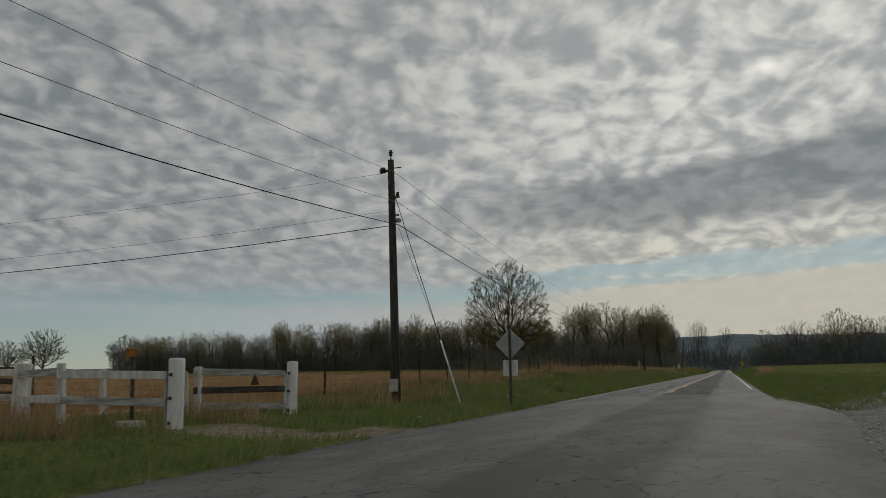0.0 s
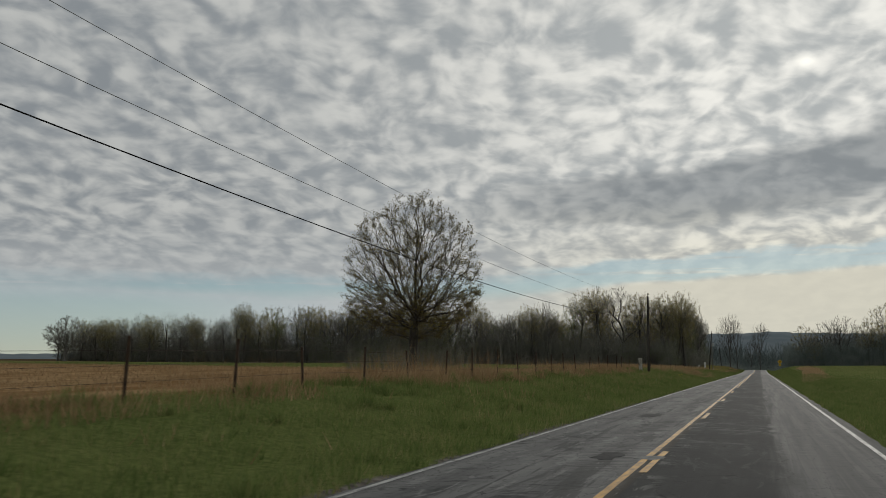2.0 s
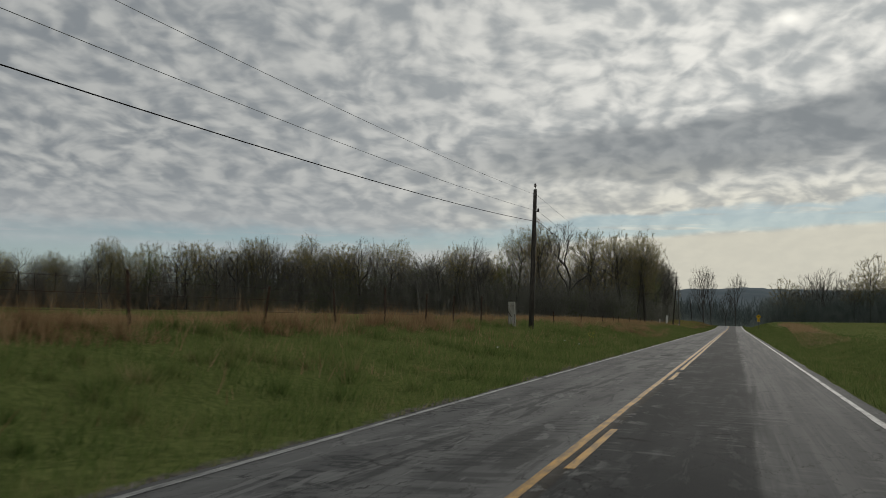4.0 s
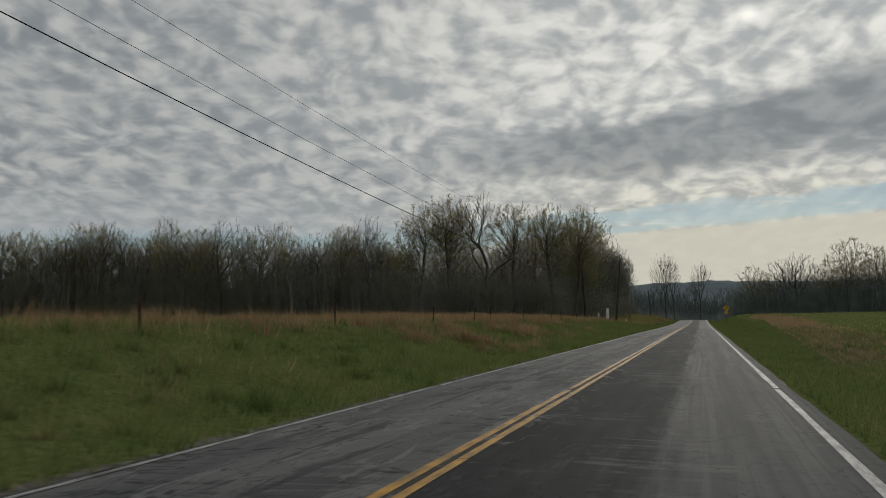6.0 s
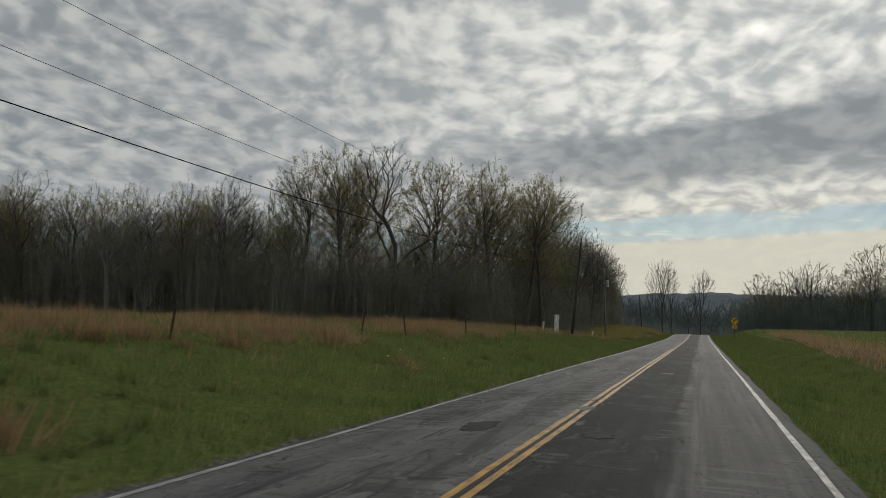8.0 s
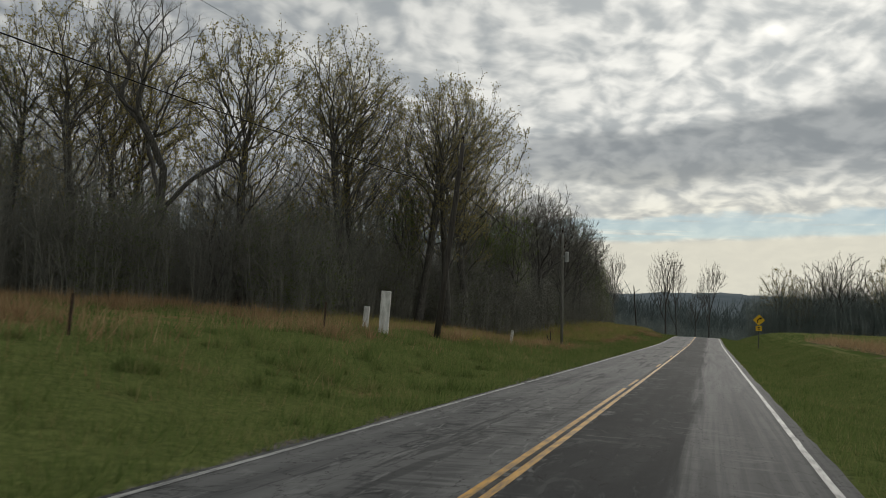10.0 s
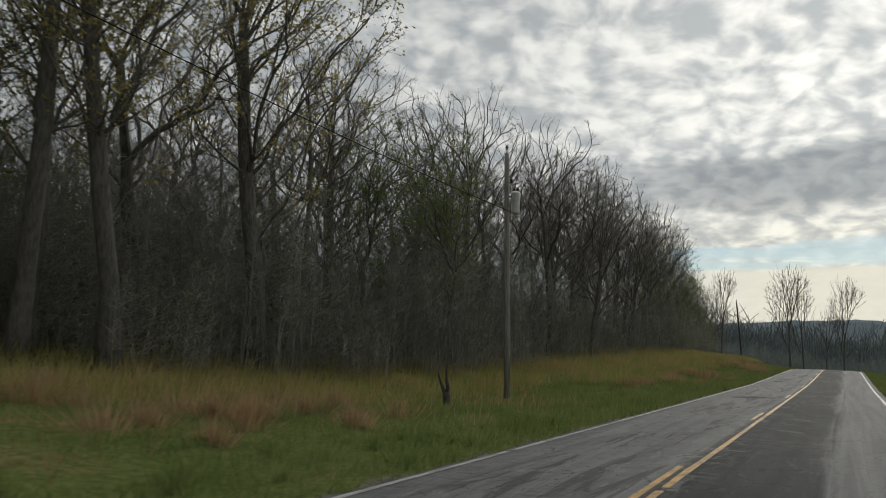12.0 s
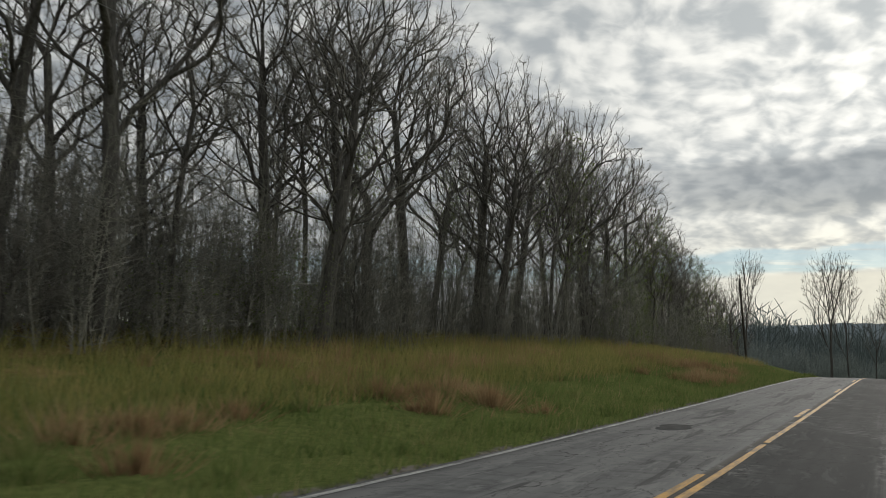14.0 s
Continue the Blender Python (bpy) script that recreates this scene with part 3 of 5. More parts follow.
def make_road():
    xs = [-5.11, -5.09, -4.6, -3.7, -2.8, -1.9, -1.0, -0.1, 0.8, 1.40, 1.42]
    ys = axis((-120, 420, 1.2), (420, 620, 10))
    rng = np.random.default_rng(5)
    jl, jr = rng.normal(0, 0.018, len(ys)), rng.normal(0, 0.018, len(ys))
    # the pavement widens at the junction near the start
    jl -= 0.3 * np.exp(-((ys - 14.5) / 3.0) ** 2)
    jr += 0.9 * np.exp(-((ys - 22.0) / 9.0) ** 2)
    v = []
    for k, y in enumerate(ys):
        for q, x in enumerate(xs):
            xx = x + (jl[k] if q < 2 else jr[k] if q > 8 else 0)
            z = float(road_height(y)) + road_section(xx if -5.3 < xx < 1.5 else x)
            v.append((xx, y, z - (0.14 if q in (0, 10) else 0)))
    k = len(xs)
    i, j = np.meshgrid(np.arange(len(ys) - 1), np.arange(k - 1), indexing="ij")
    a = (i * k + j).ravel()
    road = new("road", fast_mesh("road", v, np.stack([a, a + 1, a + k + 1, a + k], -1), True))
    road.data.materials.append(ASPHALT)
    tagged(road, "worn grey two-lane country road with cracked patched asphalt", "road", kind="structure")
    w = 0.048
    for x, start in ((L_EDGE, 29.0), (R_EDGE, 47.0)):
        y = start
        k = 0
        while y < 420:
            run = random.uniform(9, 26)
            strip("edge_line", x - w, x + w, y, min(y + run, 420), 0.005, EDGE_PAINT, road, "worn white edge line", 0.005, k)
            y += run + random.choice((0.0, 0.02, 0.3, 0.05))
            k += 1
    def yellow(x, y0, y1):
        y, k = y0, 0
        while y < y1 - 1:
            run = min(random.uniform(6, 18), y1 - y)
            strip("center_line", x - w, x + w, y, y + run, 0.005, YELLOW_PAINT, road, "worn yellow centre line", 0.004, k)
            y += run + random.choice((0.03, 0.3, 0.1, 0.03))
            k += 1
    yellow(C_LEFT, 38, 236)
    yellow(C_RIGHT, 108, 420)
    for n in range(-2, 4):
        y = 64.1 + 13.1 * n
        strip("dash", C_RIGHT - w, C_RIGHT + w, y, y + 3.1, 0.005, YELLOW_PAINT, road, "yellow centre dash", 0.006, n + 9)
    for n in range(11):
        y = 237.1 + 13.85 * n
        strip("dash", C_LEFT - w, C_LEFT + w, y, y + 3.2, 0.005, YELLOW_PAINT, road, "yellow centre dash", 0.006, n + 30)


def asphalt_patch(road, x, y, rx, ry, material, label, seed):
    """A thin irregular patch laid on the pavement."""
    rng = np.random.default_rng(seed)
    a = np.linspace(0, 2 * math.pi, 15)[:-1]
    r = rng.uniform(0.65, 1.1, 14)
    rim = [(x + rx * c * math.cos(t), y + ry * c * math.sin(t)) for t, c in zip(a, r)]
    bm = bmesh.new()
    mid = bm.verts.new((x, y, float(road_height(y)) + road_section(x) + 0.010))
    top = [bm.verts.new((p, q, float(road_height(q)) + road_section(p) + 0.006)) for p, q in rim]
    low = [bm.verts.new((x + (p - x) * 1.06, y + (q - y) * 1.06, float(road_height(q)) + road_section(p) - 0.01)) for p, q in rim]
    for k in range(14):
        j = (k + 1) % 14
        bm.faces.new((mid, top[k], top[j]))
        bm.faces.new((top[k], low[k], low[j], top[j]))
    part("asphalt_patch", bm, material, road, label)


def make_patches():
    road = bpy.data.objects["road"]
    for k, (x, y, rx, ry) in enumerate(((-3.43, 292.3, 0.75, 0.8), (-1.07, 198.1, 0.3, 0.5), (-2.85, 53.3, 0.22, 0.7), (-3.3, 181.0, 0.3, 0.9), (-3.6, 66.0, 0.3, 1.0), (-1.5, 180.3, 0.25, 0.5),
                                        (-3.9, 316.0, 0.35, 0.9), (-3.2, 120.0, 0.3, 1.1))):
        asphalt_patch(road, x, y, rx, ry, TAR, "dark sunken asphalt patch", 80 + k)
    for k, (x, y, rx, ry) in enumerate(((-2.2, 53.0, 0.24, 0.35), (-2.15, 184.5, 0.16, 0.5), (-2.2, 77.0, 0.14, 0.4), (0.75, 44.6, 0.55, 1.6), (-1.2, 199.5, 0.25, 0.5))):
        asphalt_patch(road, x, y, rx, ry, PALE_FILL, "pale crumbled filler in the asphalt", 90 + k)


make_ground()
make_road()
make_patches()


# ---- trees ----
def unit(v):
    return v / (np.linalg.norm(v) + 1e-9)


def stem(rng, start, way, length, r0, r1, segs, wander, lift):
    """A wandering line of points with its thickness."""
    pts, d = [np.array(start, float)], unit(np.array(way, float))
    for _ in range(segs):
        d = unit(d + rng.normal(0, wander, 3) + np.array([0, 0, lift]))
        pts.append(pts[-1] + d * length / segs)
    return np.array(pts), np.linspace(r0, r1, segs + 1)


def leaf_mesh(name, pts, rng, size):
    n = len(pts)
    a = rng.normal(0, 1, (n, 3))
    a /= np.linalg.norm(a, axis=1)[:, None]
    b = np.cross(a, rng.normal(0, 1, (n, 3)))
    b /= np.linalg.norm(b, axis=1)[:, None]
    s = size * rng.uniform(0.6, 1.4, (n, 1))
    v = np.stack([pts - a * s, pts + b * s * 0.5, pts + a * s, pts - b * s * 0.5], 1).reshape(-1, 3)
    return fast_mesh(name, v, np.arange(4 * n).reshape(n, 4))


def tree_meshes(seed, height, trunk_r, crown_from, spread, tips, belly=0.35, direct=0.55, leaves=0, leaf=0.06, twigs=9, twig_r=0.009,
                twig_len=0.7, hollow=2.0, clear=0.0, lopsided=0.12, bundles=0, tip_r=0.012, wobble=0.024, ease=0.78, steep=0.55, leaders=()):
    """One tree grown towards points that fill its crown: trunk and limbs, fine branches with twigs, and leaves if any.
    belly: where the crown is widest; direct: how straight the limbs run from the root; bundles: clumps in the crown;
    steep: how much limbs favour rising with their parent; leaders: tops of upright main stems that fork low."""
    rng = np.random.default_rng(seed)
    mid = crown_from + (height - crown_from) * belly
    # the points to reach, denser towards the crown's outside
    aim = rng.normal(0, 1, (tips, 3))
    aim /= np.linalg.norm(aim, axis=1)[:, None]
    if bundles:
        heads = rng.normal(0, 1, (bundles, 3))
        heads /= np.linalg.norm(heads, axis=1)[:, None]
        heads[:, 2] = np.abs(heads[:, 2]) * 1.1 - 0.25
        aim = heads[rng.integers(0, bundles, tips)] + 0.38 * aim
        reach = np.minimum(np.linalg.norm(aim, axis=1), 1.12)
        aim = aim / np.linalg.norm(aim, axis=1)[:, None] * (reach * rng.uniform(0.75, 1.0, tips))[:, None]
    else:
        aim *= (rng.uniform(0, 1, tips) ** (1 / hollow))[:, None]
        turn = np.arctan2(aim[:, 1], aim[:, 0])
        aim *= (1 + lopsided * np.sin(3 * turn + seed) * 0.5 + lopsided * np.sin(7 * aim[:, 2] + 2 * turn + seed) * 0.5)[:, None]
    up = aim[:, 2] > 0
    aim = aim * np.where(up[:, None], (spread, spread, height - mid), (spread * 0.97, spread * 0.97, mid - crown_from)) + (0, 0, mid)
    aim = aim[np.argsort(np.linalg.norm(aim - (0, 0, crown_from), axis=1))]
    if leaders:
        aim = np.concatenate([np.array(leaders, float), aim])
        tips = len(aim)
    # the trunk
    first, _ = stem(rng, (0, 0, -0.3), (*rng.normal(0, 0.04, 2), 1), crown_from + clear + 0.3 + (mid - crown_from) * 0.35, 1, 1, 9, 0.04, 0.1)
    cap = len(first) + tips * 10
    node, way, run, parent = np.zeros((cap, 3)), np.zeros((cap, 3)), np.zeros(cap), np.full(cap, -1)
    n = len(first)
    node[:n], way[:n] = first, (0, 0, 1)
    run[:n] = np.linspace(0, ease * np.linalg.norm(first[-1] - first[0]), n)
    parent[1:n] = np.arange(n - 1)
    ok_from = max(1, int(9 * (crown_from * 0.85) / first[-1][2]))
    ends = []
    for p in aim:
        d = p - node[ok_from:n]
        dist = np.linalg.norm(d, axis=1) + 1e-6
        turnback = 1 - (d * way[ok_from:n]).sum(1) / dist
        k = ok_from + int(np.argmin(dist * (1 + steep * turnback) + direct * run[ok_from:n]))
        d, dist = p - node[k], float(np.linalg.norm(p - node[k]))
        steps = int(np.clip(dist / 0.55, 2, 9))
        # leave along the parent's way and bend towards the point
        lead = node[k] + unit(way[k] * 0.6 + unit(d) * 0.8) * dist * 0.5
        last = k
        for s in range(1, steps + 1):
            f = s / steps
            q = node[k] * (1 - f) ** 2 + 2 * lead * f * (1 - f) + p * f * f
            q = q + rng.normal(0, wobble, 3) * min(1.5, dist) * (f < 1)
            node[n], parent[n] = q, last
            way[n] = unit(q - node[last])
            run[n] = run[last] + np.linalg.norm(q - node[last])
            last = n
            n += 1
        ends.append(last)
    node, way, parent = node[:n], way[:n], parent[:n]
    load = np.zeros(n)
    load[ends] = 1
    for i in range(n - 1, 0, -1):
        load[parent[i]] += load[i]
    load = np.maximum(load, 1)
    power = math.log(max(trunk_r / tip_r, 1.5)) / math.log(load[0])
    rad = tip_r * load ** power
    rad[:3] *= (1.7, 1.25, 1.05)
    kids = [[] for _ in range(n)]
    for i in range(1, n):
        kids[parent[i]].append(i)
    wood, crown = Tubes(), Tubes()
    todo = [(0, -1)]
    while todo:
        i, before = todo.pop()
        chain = [before, i] if before >= 0 else [i]
        while kids[i]:
            nxt = max(kids[i], key=lambda q: load[q])
            todo.extend((q, i) for q in kids[i] if q != nxt)
            i = nxt
            chain.append(i)
        r = rad[chain].copy()
        if before >= 0:
            r[0] = r[1]
        r[-1] *= 0.6
        thick = r[0] > max(0.03, trunk_r * 0.12)
        (wood if thick else crown).add(node[chain], r, (9 if before < 0 else 5) if thick else 3)
    # twigs on the thin wood
    thin = np.flatnonzero(load <= 3)
    pick = thin[rng.integers(0, len(thin), tips * twigs)]
    s = node[pick] + (node[np.maximum(parent[pick], 0)] - node[pick]) * rng.uniform(0, 1, (len(pick), 1))
    away = way[pick] * 0.75 + rng.normal(0, 0.5, (len(pick), 3)) + (0, 0, 0.08)
    away /= np.linalg.norm(away, axis=1)[:, None]
    e = s + away * (twig_len * rng.uniform(0.3, 1.1, len(pick)))[:, None]
    crown.spikes(s, e, twig_r * rng.uniform(0.6, 1.0, len(pick)))
    leafy = None
    if leaves:
        pool = np.concatenate([e, e, (s + e) / 2])
        leafy = leaf_mesh("leaf", pool[rng.integers(0, len(pool), leaves)] + rng.normal(0, 0.04, (leaves, 3)), rng, leaf)
    return wood.mesh("trunk"), crown.mesh("crown", False), leafy


def make_tree(meshes, name, label, at, bark, twig, leaf, turn=0.0, size=1.0, group=""):
    t = thing(name, label, "tree", group=group)
    part("trunk", meshes[0], bark, t)
    part("crown", meshes[1], twig, t, "bare fine branches and twigs")
    if meshes[2]:
        part("foliage", meshes[2], leaf, t, "small young spring leaves")
    t.matrix_basis = Matrix.Translation((at[0], at[1], float(land(at[0], at[1])))) @ pose(0, 0, 0, 0, 0, turn) @ Matrix.Diagonal((size, size, size, 1))
    return t


def plant(proto, x, y, turn, size):
    """Another tree like proto, of its own size, standing on the ground."""
    ob = copy_thing(proto, pose(x, y, float(land(x, y)), random.uniform(-2.5, 2.5), random.uniform(-2.5, 2.5), turn))
    ob.scale = (size, size, size * random.uniform(0.92, 1.08))
    return ob


# the broad round-headed tree in the hay field beside the fence
make_tree(tree_meshes(11, 11.3, 0.28, 1.9, 4.6, 3000, 0.34, 0.52, 62000, 0.033, twigs=10, twig_r=0.0065, twig_len=0.34, hollow=3.0, clear=0.2, lopsided=0.05, tip_r=0.007, wobble=0.013, ease=0.3,
                      steep=0.95, leaders=((0.35, 0.15, 9.8), (-0.45, 0.1, 9.4), (0.1, -0.7, 8.6), (1.2, 0.3, 8.6), (-1.3, -0.2, 8.2), (0.2, 1.3, 8.0))),
          "roadside_tree", "round-crowned tree just coming into leaf behind a wire fence", (-21.3, 95.0), DARK_BARK, DARK_TWIG, BROWN_BUD, 40)

KINDS = {
    "tall": tree_meshes(21, 17, 0.23, 5.0, 3.8, 620, 0.5, 0.6, twigs=6, twig_len=0.6, bundles=22, clear=3.0, tip_r=0.0105, wobble=0.034),
    "tall_leafy": tree_meshes(22, 17.5, 0.24, 5.0, 4.0, 760, 0.55, 0.75, 12000, 0.055, twigs=6, twig_len=0.6, clear=3.0, tip_r=0.0105, wobble=0.03),
    "forked": tree_meshes(23, 16, 0.24, 4.5, 4.5, 620, 0.55, 0.6, twigs=6, twig_len=0.6, bundles=18, tip_r=0.0105, wobble=0.036),
    "broad": tree_meshes(27, 15.5, 0.25, 3.6, 4.9, 720, 0.5, 0.62, twigs=6, twig_len=0.6, tip_r=0.0105, clear=3.0, wobble=0.034, hollow=2.4),
    "broad_leafy": tree_meshes(37, 15.5, 0.25, 3.4, 4.7, 760, 0.55, 0.72, 16000, 0.06, twigs=6, twig_len=0.6, tip_r=0.0105, clear=2.5, wobble=0.03, hollow=2.4),
    "slim": tree_meshes(24, 14, 0.12, 4.5, 2.4, 420, 0.55, 0.5, twigs=6, twig_len=0.6, clear=2.0, bundles=12, tip_r=0.0105, wobble=0.034),
    "slim_leafy": tree_meshes(25, 13, 0.12, 3.0, 2.5, 400, 0.5, 0.55, 4600, 0.06, twigs=6, twig_len=0.6, tip_r=0.0105, wobble=0.03),
    "young": tree_meshes(34, 9, 0.07, 0.3, 2.9, 460, 0.4, 0.5, twigs=14, twig_len=0.6, tip_r=0.008),
    "young_leafy": tree_meshes(35, 8, 0.06, 0.3, 2.7, 400, 0.4, 0.5, 2600, 0.045, twigs=12, twig_len=0.6, tip_r=0.008),
    "far_bare": tree_meshes(28, 21, 0.32, 8.0, 6.0, 520, 0.4, 0.6, twigs=9, twig_r=0.018, twig_len=0.8, tip_r=0.018, hollow=2.6),
    "far_leafy": tree_meshes(29, 22, 0.32, 8.5, 6.2, 560, 0.4, 0.6, 5200, 0.10, twigs=8, twig_r=0.016, twig_len=0.8, tip_r=0.018, hollow=2.6),
    "crest": tree_meshes(33, 19, 0.2, 5.0, 4.6, 420, 0.62, 0.8, twigs=9, twig_r=0.013, twig_len=0.7, tip_r=0.012, bundles=14),
    "spreading": tree_meshes(26, 12.5, 0.36, 2.4, 6.4, 620, 0.4, 0.6, twigs=13, twig_r=0.025, twig_len=0.8, tip_r=0.024),
}
LABELS = {
    "tall": "tall bare woodland tree with dark bark", "tall_leafy": "tall woodland tree with a haze of young yellow-green leaves",
    "broad": "broad-crowned bare woodland tree", "far_bare": "large bare tree behind the crop field", "far_leafy": "large field tree hazy with young leaves", "forked": "forked bare woodland tree with dark bark", "slim": "slender bare woodland tree",
    "slim_leafy": "slender woodland tree with young green leaves", "spreading": "wide-spreading bare field tree", "broad_leafy": "broad woodland tree hazy with opening leaves", "young": "low twiggy young tree at the wood's edge", "young_leafy": "low young tree in first green leaf", "crest": "gaunt bare tree with upswept limbs beyond the crest",
}
PROTO = {}


def grow(kind, x, y, size=1.0, turn=None, name="tree", group="trees of the wood"):
    turn = random.uniform(0, 360) if turn is None else turn
    if kind not in PROTO:
        PROTO[kind] = make_tree(KINDS[kind], name, LABELS[kind], (x, y), GREY_BARK if kind == "spreading" else BARK, DARK_TWIG if kind == "crest" else TWIG,
                                FRESH if kind in ("slim_leafy", "young_leafy") else BUD, turn, size, group)
        return PROTO[kind]
    ob = plant(PROTO[kind], x, y, turn, size)
    ob.name = name
    ob["group"] = group
    return ob


def brush_mesh(seed, stems, wide, tall, leaves=0):
    """A clump of thin saplings and briars."""
    rng = np.random.default_rng(seed)
    t, fine = Tubes(), Tubes()
    tips = []
    for _ in range(stems):
        x, y = rng.uniform(-wide, wide, 2)
        h = tall * rng.uniform(0.35, 1.0)
        p, r = stem(rng, (x, y, -0.2), (*rng.normal(0, 0.10, 2), 1), h, 0.008 + 0.0022 * h, 0.006, 5, 0.07, 0.08)
        t.add(p, r, 3)
        g = rng.uniform(0.05, 4.99, 34)
        k = g.astype(int)
        s = p[k] + (p[k + 1] - p[k]) * (g - k)[:, None]
        way = np.stack([rng.normal(0, 0.6, 34), rng.normal(0, 0.6, 34), rng.uniform(0.1, 0.9, 34)], -1)
        e = s + way * h * rng.uniform(0.08, 0.28, 34)[:, None]
        fine.spikes(s, e, 0.011)
        tips.append(e)
    pool = np.concatenate(tips)
    leafy = leaf_mesh("leaf", pool[rng.integers(0, len(pool), leaves)] + rng.normal(0, 0.12, (leaves, 3)), rng, 0.045) if leaves else None
    return t.mesh("stems", False), fine.mesh("twigs", False), leafy


BRUSH_MESHES = [brush_mesh(41, 52, 2.4, 7.5), brush_mesh(42, 48, 2.4, 8.5), brush_mesh(43, 46, 2.3, 6.5, 3800), brush_mesh(44, 70, 2.5, 4.2, 900)]
BRUSH_PROTO = []
for stems_mesh, twigs_mesh, leafy_mesh in BRUSH_MESHES:
    t = thing("brush_clump", "dense thicket of bare saplings at the wood's foot", "thicket", group="undergrowth of the wood")
    tagged(part("stem_tangle", stems_mesh, BRUSH, t), kind="stuff")
    tagged(part("twig_tangle", twigs_mesh, BRUSH, t, "tangle of thin bare twigs"), kind="stuff")
    if leafy_mesh:
        part("foliage", leafy_mesh, FRESH, t, "thin young green leaves")
    BRUSH_PROTO.append(t)


def thicket(x, y, which, size=1.0):
    turn = random.uniform(0, 360)
    z = float(land(x, y))
    if which < len(BRUSH_PROTO) and not BRUSH_PROTO[which].get("used"):
        ob = BRUSH_PROTO[which]
        ob["used"] = 1
        ob.matrix_basis = pose(x, y, z, 0, 0, turn)
    else:
        ob = copy_thing(BRUSH_PROTO[which], pose(x, y, z, 0, 0, turn))
    ob.scale = (size, size, size)
    return ob


def edge_back(y):
    """How far the wood's edge has drawn back from the road."""
    return 0.088 * np.clip(y - 365, 0, None)


def make_wood():
    random.seed(7)
    # single trees that stand out at the edge
    grow("tall_leafy", -18.3, 281.8, 1.13, 30)
    grow("forked", -30.2, 258.0, 1.16, 80)
    grow("tall", -48.5, 258.0, 0.93, 10)
    for x, y, kind, s in ((-35.5, 257.5, "tall_leafy", 1.12), (-40.5, 257, "tall_leafy", 1.0), (-21.2, 266.4, "tall_leafy", 1.02), (-19.2, 272.5, "tall_leafy", 1.0),
                          (-36, 262, "broad_leafy", 1.08), (-26.5, 261, "broad_leafy", 1.04), (-41, 256, "slim_leafy", 1.1), (-49, 257, "forked", 0.95), (-26, 274, "broad", 1.12), (-38, 266, "tall_leafy", 1.04), (-38, 292, "broad", 0.98), (-42, 300, "broad", 1.05)):
        grow(kind, x, y, s)
    for x, y, kind, s in ((-21, 306, "broad", 1.01), (-22, 316, "tall", 0.92), (-21, 327, "broad", 0.99), (-22.5, 337, "forked", 0.99), (-20.5, 345, "broad", 1.01), (-21.5, 353, "tall", 0.94),
                          (-21, 361, "broad", 1.03), (-20.5, 371, "broad", 1.07), (-22, 381, "tall", 0.98), (-22.5, 392, "broad", 0.96), (-24.5, 404, "broad", 0.96), (-25.5, 418, "slim", 0.99), (-27, 430, "broad", 0.85)):
        grow(kind, x, y, s)
    for k in range(13):
        grow(random.choice(("young", "young_leafy", "young")), random.uniform(-40, -21), random.uniform(252, 268), random.uniform(0.55, 0.95))
    grow("slim", -29.5, 262.5, 0.75)
    # along the road
    y = 264.0
    while y < 520:
        for row in range(1 if y < 290 else 3 if y < 320 else 2):
            x = -20.0 - row * 6.5 + random.uniform(-2.4, 2.4) - (0 if y > 275 else 2) - edge_back(y)
            kind = random.choice(("tall", "broad", "slim", "tall_leafy", "slim", "tall_leafy", "slim_leafy", "broad") if y < 288 else ("tall", "broad", "slim_leafy", "slim", "broad", "tall", "slim", "slim_leafy"))
            s = random.uniform(0.86, 1.14) * (0.92 if row == 0 else 1.0)
            grow(kind, x, y + random.uniform(-2.5, 2.5), s)
        for row in range(2 if y < 325 else 1):
            grow(random.choice(("young", "young", "young_leafy" if y < 285 else "young")), -19.6 - row * 5 + random.uniform(-1.6, 1.6) - (0 if y > 275 else 2) - edge_back(y), y + random.uniform(0, 5), random.uniform(0.65, 1.15) * (1.0 if y < 310 else 0.75))
        y += 5.8 if y < 380 else 10.0
    # the front that faces the hay field
    x = -45.0
    while x > -178:
        for row in range(4):
            kind = random.choice(("broad", "broad_leafy", "tall_leafy", "tall", "slim_leafy", "broad_leafy", "tall_leafy", "broad"))
            grow(kind, x + random.uniform(-2, 2), front(x) + 1 + row * 5.5 + random.uniform(-2, 2), random.uniform(0.64, 0.82) * float(np.interp(-x, (62, 74, 106, 124), (1.0, 1.2, 1.18, 0.95))))
        for row in range(3):
            grow(random.choice(("young", "young", "young_leafy")), x + random.uniform(-2.5, 2.5), front(x) + row * 4 + random.uniform(-1, 1), (random.uniform(0.8, 1.2) + 0.12 * row) * (1.0 if x > -110 else 0.8))
        x -= 3.9 if x > -100 else 5.4
    # undergrowth
    y = 258.0
    while y < 450:
        thicket(-18.2 + random.uniform(-1, 1) - (3.0 if y < 275 else 0) - edge_back(y), y + random.uniform(-1, 1), random.choice((0, 1, 0, 1, 3, 2)), random.uniform(0.55, 0.85) if y < 300 else random.uniform(0.65, 1.0))
        y += 2.2 if y < 300 else 3.2 if y < 325 else 6
    x = -21.0
    while x > -100:
        thicket(x + random.uniform(-1, 1), front(x) - 1.0 + random.uniform(-1.2, 1.2), random.choice((0, 1, 0, 3, 2)), random.uniform(0.7, 1.0) if x > -27 else random.uniform(0.95, 1.3))
        x -= 2.3


def front(x):
    """Where the wood begins, seen from the hay field."""
    return float(np.interp(-x, (18, 26, 40, 60, 90, 120, 178), (258, 253, 250, 251, 250, 240, 243)))


